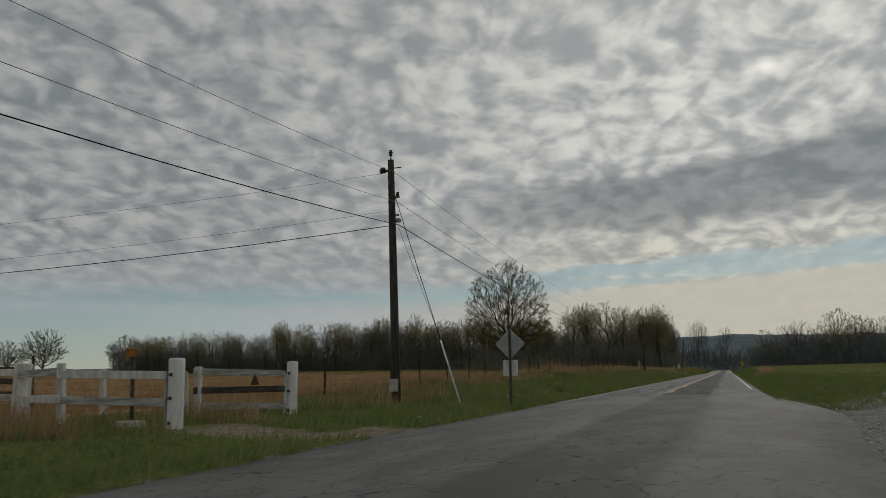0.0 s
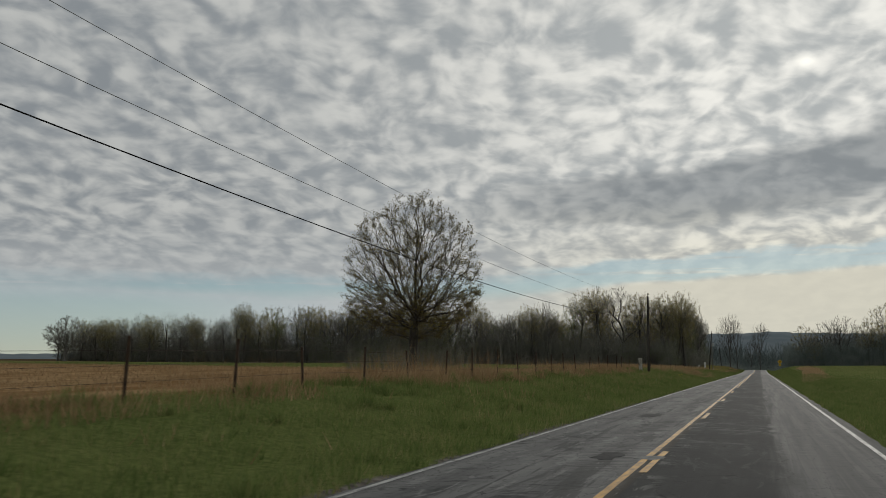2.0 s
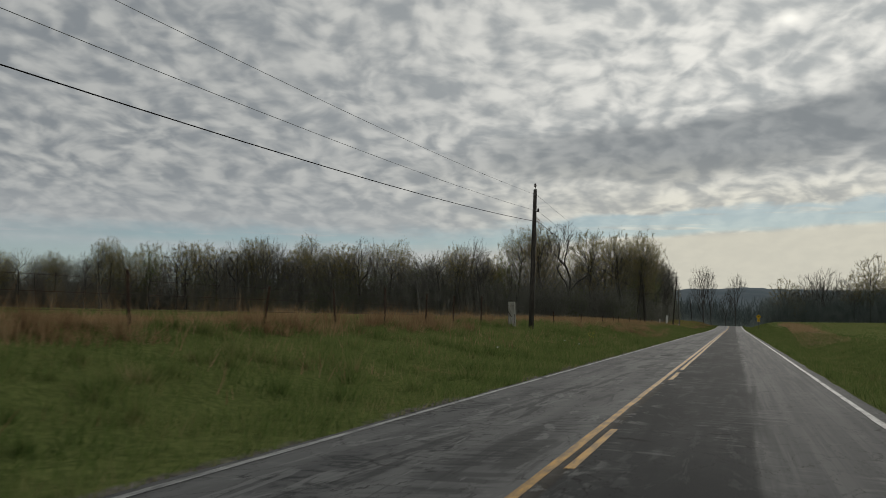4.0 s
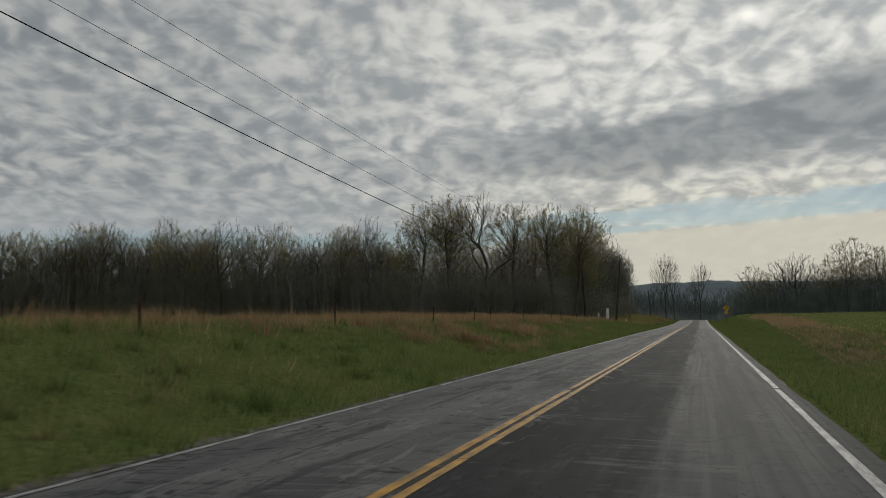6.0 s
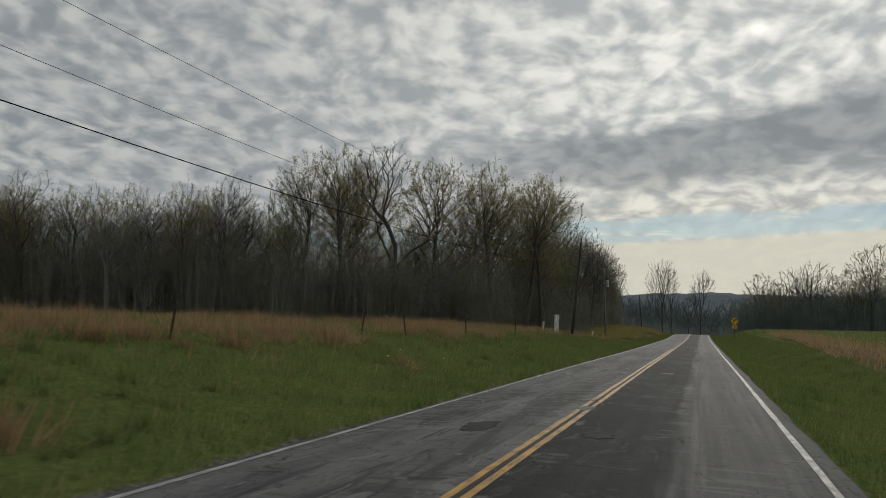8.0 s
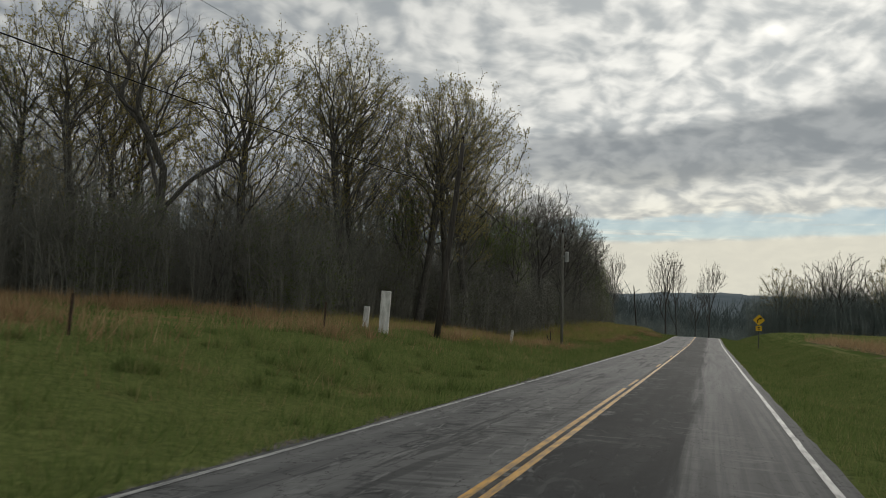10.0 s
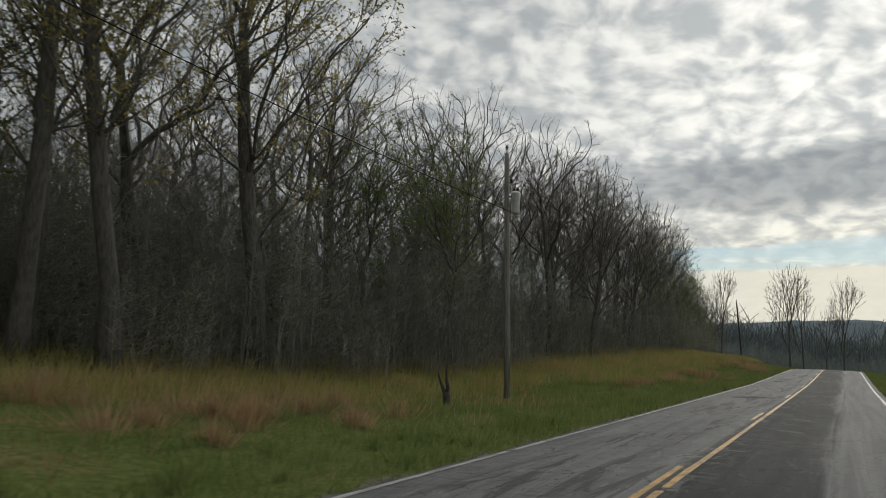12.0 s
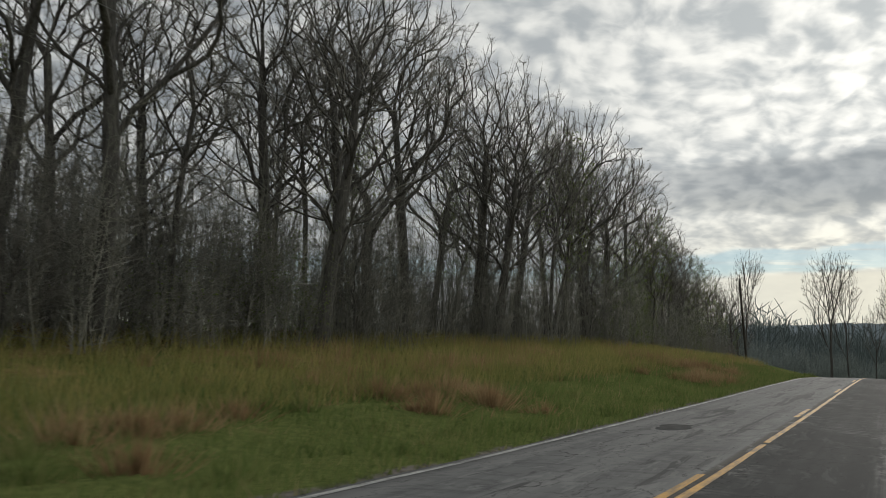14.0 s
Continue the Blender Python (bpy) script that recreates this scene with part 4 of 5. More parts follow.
def young_growth(name, xs, ys, lo, hi, seed, material, label, thick=1.0, twigs=32):
    """Countless thin young trees that close the wood."""
    rng = np.random.default_rng(seed)
    t = Tubes()
    zs = land(xs, ys)
    for x, y, z in zip(xs, ys, zs):
        h = rng.uniform(lo, hi)
        top = np.array([x + rng.normal(0, 0.10) * h, y + rng.normal(0, 0.10) * h, z + h])
        foot = np.array([x, y, z - 0.2])
        t.add([foot, (foot + top) / 2 + rng.normal(0, 0.045, 3) * h, top], np.array([0.026, 0.018, 0.006]) * thick * (0.5 + h / 12), 3)
        g = rng.uniform(0.10, 1.0, twigs)[:, None]
        s = foot + (top - foot) * g
        way = np.stack([rng.normal(0, 0.55, twigs), rng.normal(0, 0.55, twigs), rng.uniform(0.1, 0.9, twigs)], -1)
        t.spikes(s, s + way * h * rng.uniform(0.10, 0.34, twigs)[:, None] * (1.3 - 0.6 * g), 0.011 * thick)
    ob = new(name, t.mesh(name, False))
    ob.data.materials.append(material)
    return tagged(ob, label, "undergrowth", kind="stuff")


def pale_snag():
    """The light-barked forked tree at the front of the wood."""
    make_tree(tree_meshes(36, 7.5, 0.27, 2.8, 2.2, 60, 0.6, 0.8, twigs=7, tip_r=0.02, bundles=6), "pale_tree", "pale-barked forked tree before the dark wood", (-56.0, 247.6), GREY_POLE, GREY_BARK, None, 20)


def make_far_trees():
    random.seed(9)
    # big bare trees beyond the crest and the row behind the crop field
    for x, y, wide, tall in ((-14.5, 543, 1.5, 1.75), (-11.0, 549, 1.0, 1.5), (-0.4, 516, 1.0, 1.5), (-4.5, 524, 0.7, 1.1), (-29.2, 506, 0.9, 1.38), (-37, 512, 0.7, 1.0)):
        ob = grow("crest", x, y, tall, name="field_tree", group="bare trees beyond the crest")
        ob.scale = (wide, wide, tall)
    sizes = (1.02, 0.9, 0.7, 0.95, 1.2, 1.0, 1.18, 0.8, 0.95, 1.08, 0.95, 1.08, 0.85, 1.35, 1.3, 0.95, 1.15)
    for k in range(42):
        if k > 7 and k % 3 == 2:
            continue
        x = 18 + k * 2.45 + random.uniform(-0.7, 0.7)
        y = 484 - 0.45 * k * 2.4 + (k % 2) * 9 + random.uniform(-4, 4)
        kind = random.choice(("far_bare", "far_leafy", "far_leafy"))
        grow(kind, x, y, sizes[k] if k < len(sizes) else random.uniform(0.95, 1.3), name="field_tree", group="trees behind the crop field")
    # trees on the skyline of the hay field
    for x, y, kind, s in ((-157, 191, "spreading", 0.92), (-163, 232, "spreading", 0.92), (-118, 238, "tall_leafy", 0.86),
                          (-205, 235, "spreading", 0.9), (-235, 240, "spreading", 0.9)):
        grow(kind, x, y, s, name="field_tree", group="trees beyond the hay field")


def close_woods():
    rng = np.random.default_rng(61)
    n = 2200
    x = -19.5 - 34 * rng.uniform(0, 1, n) ** 1.3
    y = rng.uniform([front(q) + 1 for q in x], 288)
    young_growth("young_wood", x, y, 2.0, 6.8, 1, BRUSH, "countless bare saplings and brush inside the wood")
    n = 1100
    x, y = rng.uniform(-55, -27, n), rng.uniform(264, 294, n)
    x[:320], y[:320] = rng.uniform(-46, -30, 320), rng.uniform(288, 304, 320)
    young_growth("young_wood", x, y, 6.5, 12.0, 8, BRUSH, "countless bare saplings and brush inside the wood")
    n = 2600
    x, y = -19.5 - 38 * rng.uniform(0, 1, n), rng.uniform(286, 345, n)
    young_growth("young_wood", x, y, 2.5, 9.5, 5, BRUSH, "countless bare saplings and brush inside the wood")
    n = 2600
    x, y = -21.5 - 40 * rng.uniform(0, 1, n), rng.uniform(340, 480, n)
    x = x - edge_back(y)
    young_growth("young_wood", x, y, 2.5, 7.0, 6, BRUSH, "countless bare saplings and brush inside the wood")
    n = 7500
    x = rng.uniform(-176, -40, n)
    y = np.array([front(q) for q in x]) + 1 + 26 * rng.uniform(0, 1, n) ** 1.3
    young_growth("young_wood", x, y, 2.5, 7.5, 2, BRUSH, "countless bare saplings and brush inside the wood", 1.4, 26)
    n = 5200
    x = rng.uniform(11, 125, n)
    y = 482 - 0.45 * (x - 24) + rng.uniform(-10, 22, n)
    young_growth("hedge_growth", x, y, 7.5, 15.0, 3, HAZY_BRUSH, "dense bare brush under the far field trees, haze painted in", 1.9, 40)
    n = 3000
    x, y = rng.uniform(-75, 60, n), rng.uniform(545, 610, n)
    young_growth("hedge_growth", x, y, 3.5, 9.5, 4, HAZY_BRUSH, "dense bare brush beyond the crest, haze painted in", 1.6, 60)


def tree_foot():
    """Low brush round the field tree's foot, added for the shade and drooping twigs there."""
    for dx, dy, size in ((-2.2, 0.6, 0.55), (-0.6, 1.6, 0.6), (1.0, 1.2, 0.55), (2.6, 0.4, 0.5), (0.4, -0.8, 0.42), (-3.8, 1.4, 0.48)):
        ob = thicket(-21.3 + dx, 95.0 + dy, 3, size)
        tagged(ob, "low brush added for the shade and drooping twigs under the field tree", "thicket", "brush round the field tree")


make_wood()
pale_snag()
tree_foot()
make_far_trees()
close_woods()


def make_distance():
    """Far woods in the valley and the ridge behind them, both tinted with painted haze."""
    rng = np.random.default_rng(12)
    t = Tubes()
    for _ in range(1700):
        x, y = rng.uniform(-60, 190), rng.uniform(600, 900)
        z = float(land(x, y))
        h = rng.uniform(14, 21)
        p, r = stem(rng, (x, y, z), (0, 0, 1), h, 0.25, 0.06, 3, 0.05, 0.1)
        t.add(p, r, 3)
        for _ in range(8):
            g = rng.uniform(0.2, 1)
            b, br = stem(rng, (x, y, z + h * g), (*rng.normal(0, 0.6, 2), 0.7), h * rng.uniform(0.15, 0.4), 0.17, 0.08, 2, 0.2, 0.1)
            t.add(b, br, 3)
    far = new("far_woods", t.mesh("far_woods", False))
    far.data.materials.append(HAZY_WOOD)
    tagged(far, "bare woods filling the far valley, haze painted grey", "woods", kind="stuff")
    n = 420
    verts, faces = [], []
    for row, (dist, up) in enumerate(((1500, 0.0), (1750, 0.7), (2000, 1.0), (2300, 0.2))):
        for k in range(n):
            deg = -70 + 140 * k / (n - 1)
            a = radians(deg)
            hill = 20 + 4 * noise.noise((deg * 0.2, 1.7, 0)) + 3 * noise.noise((deg * 0.6, 5.1, 0)) + 2 * noise.noise((deg * 3.0, 2.2, 0)) \
                + 48 * math.exp(-((deg - 3.0) / 24) ** 2)
            verts.append((dist * math.sin(a), dist * math.cos(a), -40 if row == 0 else hill * up))
    for row in range(3):
        for k in range(n - 1):
            q = row * n + k
            faces.append((q, q + 1, q + n + 1, q + n))
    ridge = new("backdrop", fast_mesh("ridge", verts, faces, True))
    ridge.data.materials.append(HAZY_RIDGE)
    tagged(ridge, "low wooded ridge on the horizon, haze painted blue-grey", "hills", kind="structure")


# bark of the valley woods, lifted towards teal to paint in the haze
HAZY_WOOD = two_tone("hazy_wood", (0.10, 0.128, 0.128), (0.165, 0.195, 0.19), 0.02, 0.95)
# the ridge's blue-grey is distance haze painted into the base colour
HAZY_RIDGE = two_tone("hazy_ridge", (0.15, 0.18, 0.197), (0.195, 0.223, 0.237), 0.012, 1.0, relief=0.0, spec=0.0, fine=0.05)
make_distance()


# ---- utility poles and wires ----
def insulator(parent, at, label="brown porcelain insulator"):
    ob = part("insulator", lathe([(0.0, 0), (0.055, 0), (0.06, 0.03), (0.03, 0.05), (0.065, 0.07), (0.07, 0.10), (0.035, 0.13), (0.045, 0.16), (0.0, 0.18)], 10), PORCELAIN, parent, label)
    ob.location = at
    return ob


def utility_pole(base, top, r0, r1, wood, label):
    r0, r1 = r0 * 0.88, r1 * 0.88
    base, top = np.array(base, float), np.array(top, float)
    p = thing("utility_pole", label, "utility pole", base, "roadside utility poles")
    d = top - base
    pts = np.array([-0.4 * unit(d), 0.3 * d, 0.6 * d, 0.85 * d, d])
    part("shaft", tube(pts, np.linspace(r0, r1, 5), 10), wood, p)
    pin = part("top_pin", tube([d, d + np.array([0, 0, 0.16])], [0.018, 0.018], 6), RUST, p)
    insulator(pin, tuple(d + np.array([0, 0, 0.14])))
    for k, drop in enumerate((1.15, 1.7)):
        q = d * (1 - drop / np.linalg.norm(d))
        s = part("bracket", block(0.16, 0.05, 0.05, 0.008), RUST, p)
        s.location = tuple(q + np.array([r1 + 0.04, 0, 0]))
        if k == 0:
            insulator(s, (0.06, 0, -0.02))
    return p, base, top


POLES = [utility_pole((-9.11, 26.04, 0.36), (-9.3, 26.3, 7.27), 0.15, 0.105, POLE_WOOD, "dark creosoted wooden utility pole with guy wires"),
         utility_pole((-10.4, 128.7, 0.98), (-10.44, 129.6, 7.9), 0.15, 0.10, POLE_WOOD, "dark leaning wooden utility pole trailing dry vines"),
         utility_pole((-10.7, 247.75, 0.9), (-10.07, 248.0, 8.66), 0.15, 0.10, POLE_WOOD, "dark wooden utility pole leaning before the wood"),
         utility_pole((-11.78, 288.6, -0.45), (-12.09, 288.7, 8.92), 0.14, 0.10, GREY_POLE, "grey weathered utility pole carrying a transformer"),
         utility_pole((-13.5, 395.0, 0.5), (-14.3, 395.0, 9.2), 0.14, 0.10, POLE_WOOD, "dark wooden utility pole at the wood's far end"),
         utility_pole((-7.5, -48.0, 0.1), (-7.6, -48.0, 7.4), 0.15, 0.10, POLE_WOOD, "dark wooden utility pole behind the junction"),
         utility_pole((-62.0, 22.0, 0.6), (-62.0, 22.0, 7.3), 0.15, 0.10, POLE_WOOD, "dark wooden utility pole out in the hay field")]


def hang(a, b, sag, r, material, label):
    a, b = np.array(a, float), np.array(b, float)
    t = np.linspace(0, 1, 28)[:, None]
    pts = a + (b - a) * t
    pts[:, 2] -= (sag * 4 * t * (1 - t))[:, 0]
    ob = part("overhead_wire", tube(pts, np.full(28, r), 5), material)
    return tagged(ob, label, "wire", "overhead wires")


DROPS = {0: (0.38, 1.32, 2.0), 1: (0.3, 1.15, 1.7), 2: (0.1, 1.2, 2.05), 3: (0.2, 1.3, 2.3), 4: (0.2, 1.3, 2.3), 5: (0.4, 1.3, 2.05)}   # wires below each pole's top


def string_wires():
    order = [5, 0, 1, 2, 3, 4]
    sags = [(1.5, 1.5, 1.5), (1.4, 1.42, 1.58), (1.5, 1.72, 1.85), (0.25, 0.28, 0.3), (1.3, 1.4, 1.5)]
    looks = [(0.0055, ALU, "thin bare power wire strung between poles"), (0.006, ALU, "thin neutral wire strung between poles"),
             (0.0115, WIRE, "black telephone cable strung between poles")]
    for (i, j), sag in zip(zip(order, order[1:]), sags):
        (_, ba, ta), (_, bb, tb) = POLES[i], POLES[j]
        for k, (r, m, label) in enumerate(looks[:2] if j == 4 else looks):
            side = np.array([0.2 if k else 0.1, 0, 0])
            hang(ta - unit(ta - ba) * DROPS[i][k] + side, tb - unit(tb - bb) * DROPS[j][k] + side, sag[k], r, m, label)
    _, b0, t0 = POLES[0]
    _, b6, t6 = POLES[6]
    for drop, r, m in ((0.38, 0.005, ALU), (1.55, 0.005, ALU), (2.0, 0.0125, WIRE)):
        hang(t0 - np.array([0.1, 0, drop]), t6 - np.array([0, 0, drop]), 1.25, r, m, "branch wire leading off across the hay field")


string_wires()


def pole_extras():
    p, base, top = POLES[0]
    arm = part("arm", block(0.34, 0.06, 0.06, 0.01), RUST, p)
    arm.location = tuple(top - base + np.array([-0.15, 0, -0.32]))
    for dx in (-0.22, -0.30):
        insulator(arm, (dx + 0.15, 0, -0.06))
    hook = part("arm", block(0.30, 0.03, 0.03, 0.006), RUST, p)
    hook.location = tuple(top - base + np.array([0.18, 0, -0.25]))
    box = part("splice_box", block(0.14, 0.14, 0.12, 0.02), GREY_BOARD, p, "small grey cable box")
    box.location = tuple(top - base + np.array([0.22, 0, -1.85]))
    plate = part("marker", block(0.26, 0.05, 0.36, 0.01), STONE, p, "pale plate at the pole's foot")
    plate.location = (-0.02, -0.16, 0.2)
    anchor = np.array([-6.75, 24.3, 0.22])
    for lift in (1.05, 1.75):
        a = top - np.array([-0.1, 0, lift])
        guy = part("guy_wire", tube([a, anchor + np.array([0.12 * (lift > 1.5), 0, 0])], [0.011 if lift < 1.5 else 0.007] * 2, 5), WIRE if lift < 1.5 else ALU)
        tagged(guy, "taut steel guy wire bracing the pole", "guy wire", "guy wires")
    d = unit(top - np.array([-0.1, 0, 1.05]) - anchor)
    guard = part("guy_guard", tube([anchor - d * 0.15, anchor + d * 1.75], [0.026, 0.022], 8), WHITE_PAINT)
    tagged(guard, "pale plastic sleeve round the guy wire's foot", "guy guard")
    # transformer on the grey pole
    p, base, top = POLES[3]
    d = top - base
    can = part("transformer", lathe([(0.0, 0), (0.14, 0.0), (0.155, 0.03), (0.155, 0.72), (0.17, 0.74), (0.17, 0.78), (0.11, 0.84), (0.0, 0.86)], 16), TANK, p, "pale grey transformer tank")
    can.location = tuple(d * 0.76 + np.array([0.36, -0.05, -0.1]))
    for dx in (-0.07, 0.07):
        insulator(can, (dx, 0, 0.82), "bushing on the tank")
    br = part("bracket", block(0.3, 0.08, 0.10, 0.01), ZINC, p)
    br.location = tuple(d * 0.8 + np.array([0.16, -0.02, 0]))
    cut = part("fuse_cutout", tube([(0, 0, 0), (0.12, 0, 0.32)], [0.03, 0.03], 8), PORCELAIN, p)
    cut.location = tuple(d * 0.91 + np.array([0.22, 0, 0]))
    # dry vines on the second pole
    p, base, top = POLES[1]
    rng = np.random.default_rng(4)
    t = Tubes()
    d = top - base
    for _ in range(26):
        f = rng.uniform(0.35, 0.8)
        s = d * f + np.array([0.13, -0.05, 0])
        q, r = stem(rng, s, (0.5, 0, -1), rng.uniform(0.2, 0.8), 0.008, 0.004, 4, 0.35, -0.2)
        t.add(q, r, 3)
    part("vine", t.mesh("vine", False), DRY_BLADE, p, "dry vine stems hanging from the pole")


pole_extras()


# ---- wire fence along the hay field ----
def make_fence():
    f = thing("wire_fence", "rusty barbed-wire fence on thin steel posts", "fence", (0, 0, 0))
    random.seed(13)
    ys = [26.5, 32.4, 35.6, 39.4, 42.9, 46.0, 50.2, 53.5, 57.2, 60.5, 64.3, 68.0, 71.7, 75.4, 79.1, 82.5, 86.5, 90.4, 94.0, 97.4, 102.9, 107, 111, 115, 119, 123,
          141, 152, 163.5, 171.6, 175.2, 186, 198.4, 202.9, 213, 226, 238]
    shape = block(0.05, 0.035, 1.0, 0.006)
    bmesh.ops.create_cube(shape, size=1, matrix=Matrix.Translation((0, -0.03, 0)) @ Matrix.Diagonal((0.012, 0.05, 1.0, 1)))
    me = bpy.data.meshes.new("post")
    shape.to_mesh(me)
    shape.free()
    tops = []
    for y in ys:
        x = -11.5 + random.uniform(-0.08, 0.08)
        h = random.uniform(0.95, 1.25) if y < 130 else random.uniform(0.7, 0.95)
        z = float(land(x, y))
        ob = part("post", me, RUST, f)
        ob.matrix_basis = pose(x, y, z + h / 2 - 0.1, random.uniform(-4, 4), random.uniform(-5, 5) * (1 if y < 130 else 2), random.uniform(-10, 10)) @ Matrix.Diagonal((1.05, 1.05, h + 0.2, 1))
        tops.append((x, y, z))
    for hgt in (0.35, 0.65, 0.92):
        part("wire", tube([(x, y, z + hgt) for x, y, z in tops if y < 130], np.full(sum(q[1] < 130 for q in tops), 0.0035), 4), RUST, f)


make_fence()


def concrete_post(x, y, h, r, lean, label, name="marker_post", round_top=False, paint=None):
    p = thing(name, label, "post", (x, y, float(land(x, y))), "white roadside posts")
    if round_top:
        part("shaft", lathe([(r * 1.02, -0.3), (r, 0), (r * 0.98, h * 0.5), (r * 0.97, h - 0.03), (r * 0.88, h), (0.0, h + 0.01)], 20), paint or WHITE_PAINT, p)
    else:
        part("shaft", block(2 * r, 2 * r, h + 0.3, 0.02, (0, 0, h / 2 - 0.15)), paint or WHITE_PAINT, p)
    p.matrix_basis = p.matrix_basis @ pose(0, 0, 0, *lean)
    return p


w1 = concrete_post(-10.88, 126.6, 1.18, 0.15, (0, -2, 0), "tall white corner post, painted in its shade tone, with a slanting iron brace", paint=SHADED_WHITE)
part("brace", tube([(-0.14, -0.165, 0.72), (0.02, -0.165, 0.46)], [0.016, 0.016], 6), RUST, w1)
for x, h in ((-0.155, 0.95), (0.155, 0.5)):
    part("edge_strap", block(0.014, 0.05, h, 0.003), RUST, w1).location = (x, -0.12, 0.1 + h / 2)
for x in (-0.11, 0.11):
    part("nail", block(0.06, 0.02, 0.018, 0.003), RUST, w1).location = (x, -0.155, 1.02)
w3 = concrete_post(-11.4, 243.2, 1.5, 0.17, (0, 1.5, 15), "tall weathered white wooden corner post on the bank")
for z in (0.9, 0.55, 0.2):
    b = part("bolt", lathe([(0, 0), (0.025, 0), (0.02, 0.02), (0, 0.025)], 8), RUST, w3)
    b.location = (0.17, -0.1, z)
concrete_post(-12.7, 244.8, 0.9, 0.10, (0, 3, 10), "short white post behind the corner post")
concrete_post(-10.6, 262.0, 0.72, 0.075, (3, 6, 20), "short leaning white marker post in the grass")


# ---- road signs ----
def diamond(side, t=0.006):
    bm = bmesh.new()
    bmesh.ops.create_cube(bm, size=1, matrix=Matrix.Rotation(radians(45), 4, "Y") @ Matrix.Diagonal((side, t, side, 1)))
    bmesh.ops.bevel(bm, geom=[e for e in bm.edges if abs(e.verts[0].co.y - e.verts[1].co.y) > t / 2], offset=0.04, segments=3, affect="EDGES")
    return bm


def sign_post(h, parent, label):
    """A galvanised channel post."""
    bm = bmesh.new()
    for dx, sx, sy, dy in ((0, 0.045, 0.008, 0), (0.03, 0.022, 0.008, 0.022), (-0.03, 0.022, 0.008, 0.022), (0.02, 0.006, 0.028, 0.011), (-0.02, 0.006, 0.028, 0.011)):
        bmesh.ops.create_cube(bm, size=1, matrix=Matrix.Translation((dx, dy, h / 2 - 0.2)) @ Matrix.Diagonal((sx, sy, h + 0.4, 1)))
    return part("sign_post", bm, DARK_STEEL, parent, label)


def near_sign():
    s = thing("warning_sign", "diamond warning sign seen from its grey back", "road sign", (-6.05, 27.5, float(land(-6.05, 27.5))))
    s.matrix_basis = s.matrix_basis @ pose(0, 0, 0, 0, 0, -6)
    sign_post(2.2, s, "dull dark steel channel post").location = (0, -0.035, 0)
    d = part("diamond_plate", diamond(0.65), ZINC, s, "bare grey sheet back")
    d.location = (0, 0, 1.80)
    q = part("plaque", block(0.46, 0.006, 0.46, 0.002), WHITE_PAINT, s, "pale back of the small plaque")
    q.location = (0, 0, 1.10)
    for z in (1.0, 1.2, 1.62, 1.98):
        b = part("bolt", lathe([(0, 0), (0.014, 0), (0.012, 0.012), (0, 0.014)], 8), RUST, s)
        b.matrix_basis = pose(0, -0.062, z, 90, 0, 0)


def curve_sign():
    z = float(land(4.6, 312.1))
    s = thing("curve_sign", "yellow diamond curve warning sign with a yellow plaque", "road sign", (4.6, 312.1, z))
    c = 2.84 - z
    sign_post(c + 0.5, s, "dull dark steel channel post").location = (0, 0.03, 0)
    plate = part("diamond_plate", diamond(0.82), SIGN_YELLOW, s, "yellow diamond plate")
    plate.location = (0, 0, c)
    q = part("plaque", block(0.62, 0.006, 0.5, 0.002), SIGN_YELLOW, s, "small yellow plaque")
    q.location = (0, 0, c - 0.84)
    for k, w in enumerate((0.26, 0.2)):
        part("bar", block(w, 0.004, 0.09, 0), SIGN_BLACK, q).location = (0, -0.006, 0.09 - 0.17 * k)
    # a bent arrow to the right
    pts = [(-0.12, -0.30), (-0.12, -0.02), (-0.06, 0.08), (0.12, 0.16)]
    bm = bmesh.new()
    w = 0.05
    left, right = [], []
    for i, (x, zz) in enumerate(pts):
        a, b = pts[max(0, i - 1)], pts[min(len(pts) - 1, i + 1)]
        n = Vector((-(b[1] - a[1]), b[0] - a[0])).normalized() * w
        left.append((x + n.x, zz + n.y))
        right.append((x - n.x, zz - n.y))
    for i in range(len(pts) - 1):
        bm.faces.new([bm.verts.new((p[0], 0, p[1])) for p in (left[i], left[i + 1], right[i + 1], right[i])])
    bm.faces.new([bm.verts.new((p[0], 0, p[1])) for p in ((0.06, 0.27), (0.30, 0.23), (0.15, 0.02))])
    bmesh.ops.solidify(bm, geom=bm.faces[:], thickness=0.002)
    part("arrow", bm, SIGN_BLACK, plate, "black bent arrow").location = (0, -0.008, 0)


near_sign()
curve_sign()


# ---- gate and board fence at the farm track ----
def board_run(name, posts, heights, boards, label, post_mat=WHITE_PAINT):
    f = thing(name, label, "fence")
    for x, y, h, r in posts:
        z = float(land(x, y))
        ob = part("post", block(2 * r, 2 * r, h + 0.3, 0.015, (0, 0, h / 2 - 0.15)), post_mat, f)
        ob.matrix_basis = pose(x, y, z, random.uniform(-2, 2), random.uniform(-2, 2), random.uniform(-6, 6))
    for i in range(len(posts) - 1):
        (x0, y0, *_), (x1, y1, *_) = posts[i], posts[i + 1]
        for k, h in enumerate(heights):
            a = Vector((x0, y0, float(land(x0, y0)) + h + random.uniform(-0.03, 0.03)))
            b = Vector((x1, y1, float(land(x1, y1)) + h + random.uniform(-0.03, 0.03)))
            d = b - a
            ob = part("board", block(d.length + 0.1, 0.03, 0.14, 0.006), boards[(i + k) % len(boards)], f)
            ob.matrix_basis = Matrix.Translation((a + b) / 2 + Vector((0, -0.09, 0))) @ d.to_track_quat("X", "Z").to_matrix().to_4x4()
    return f


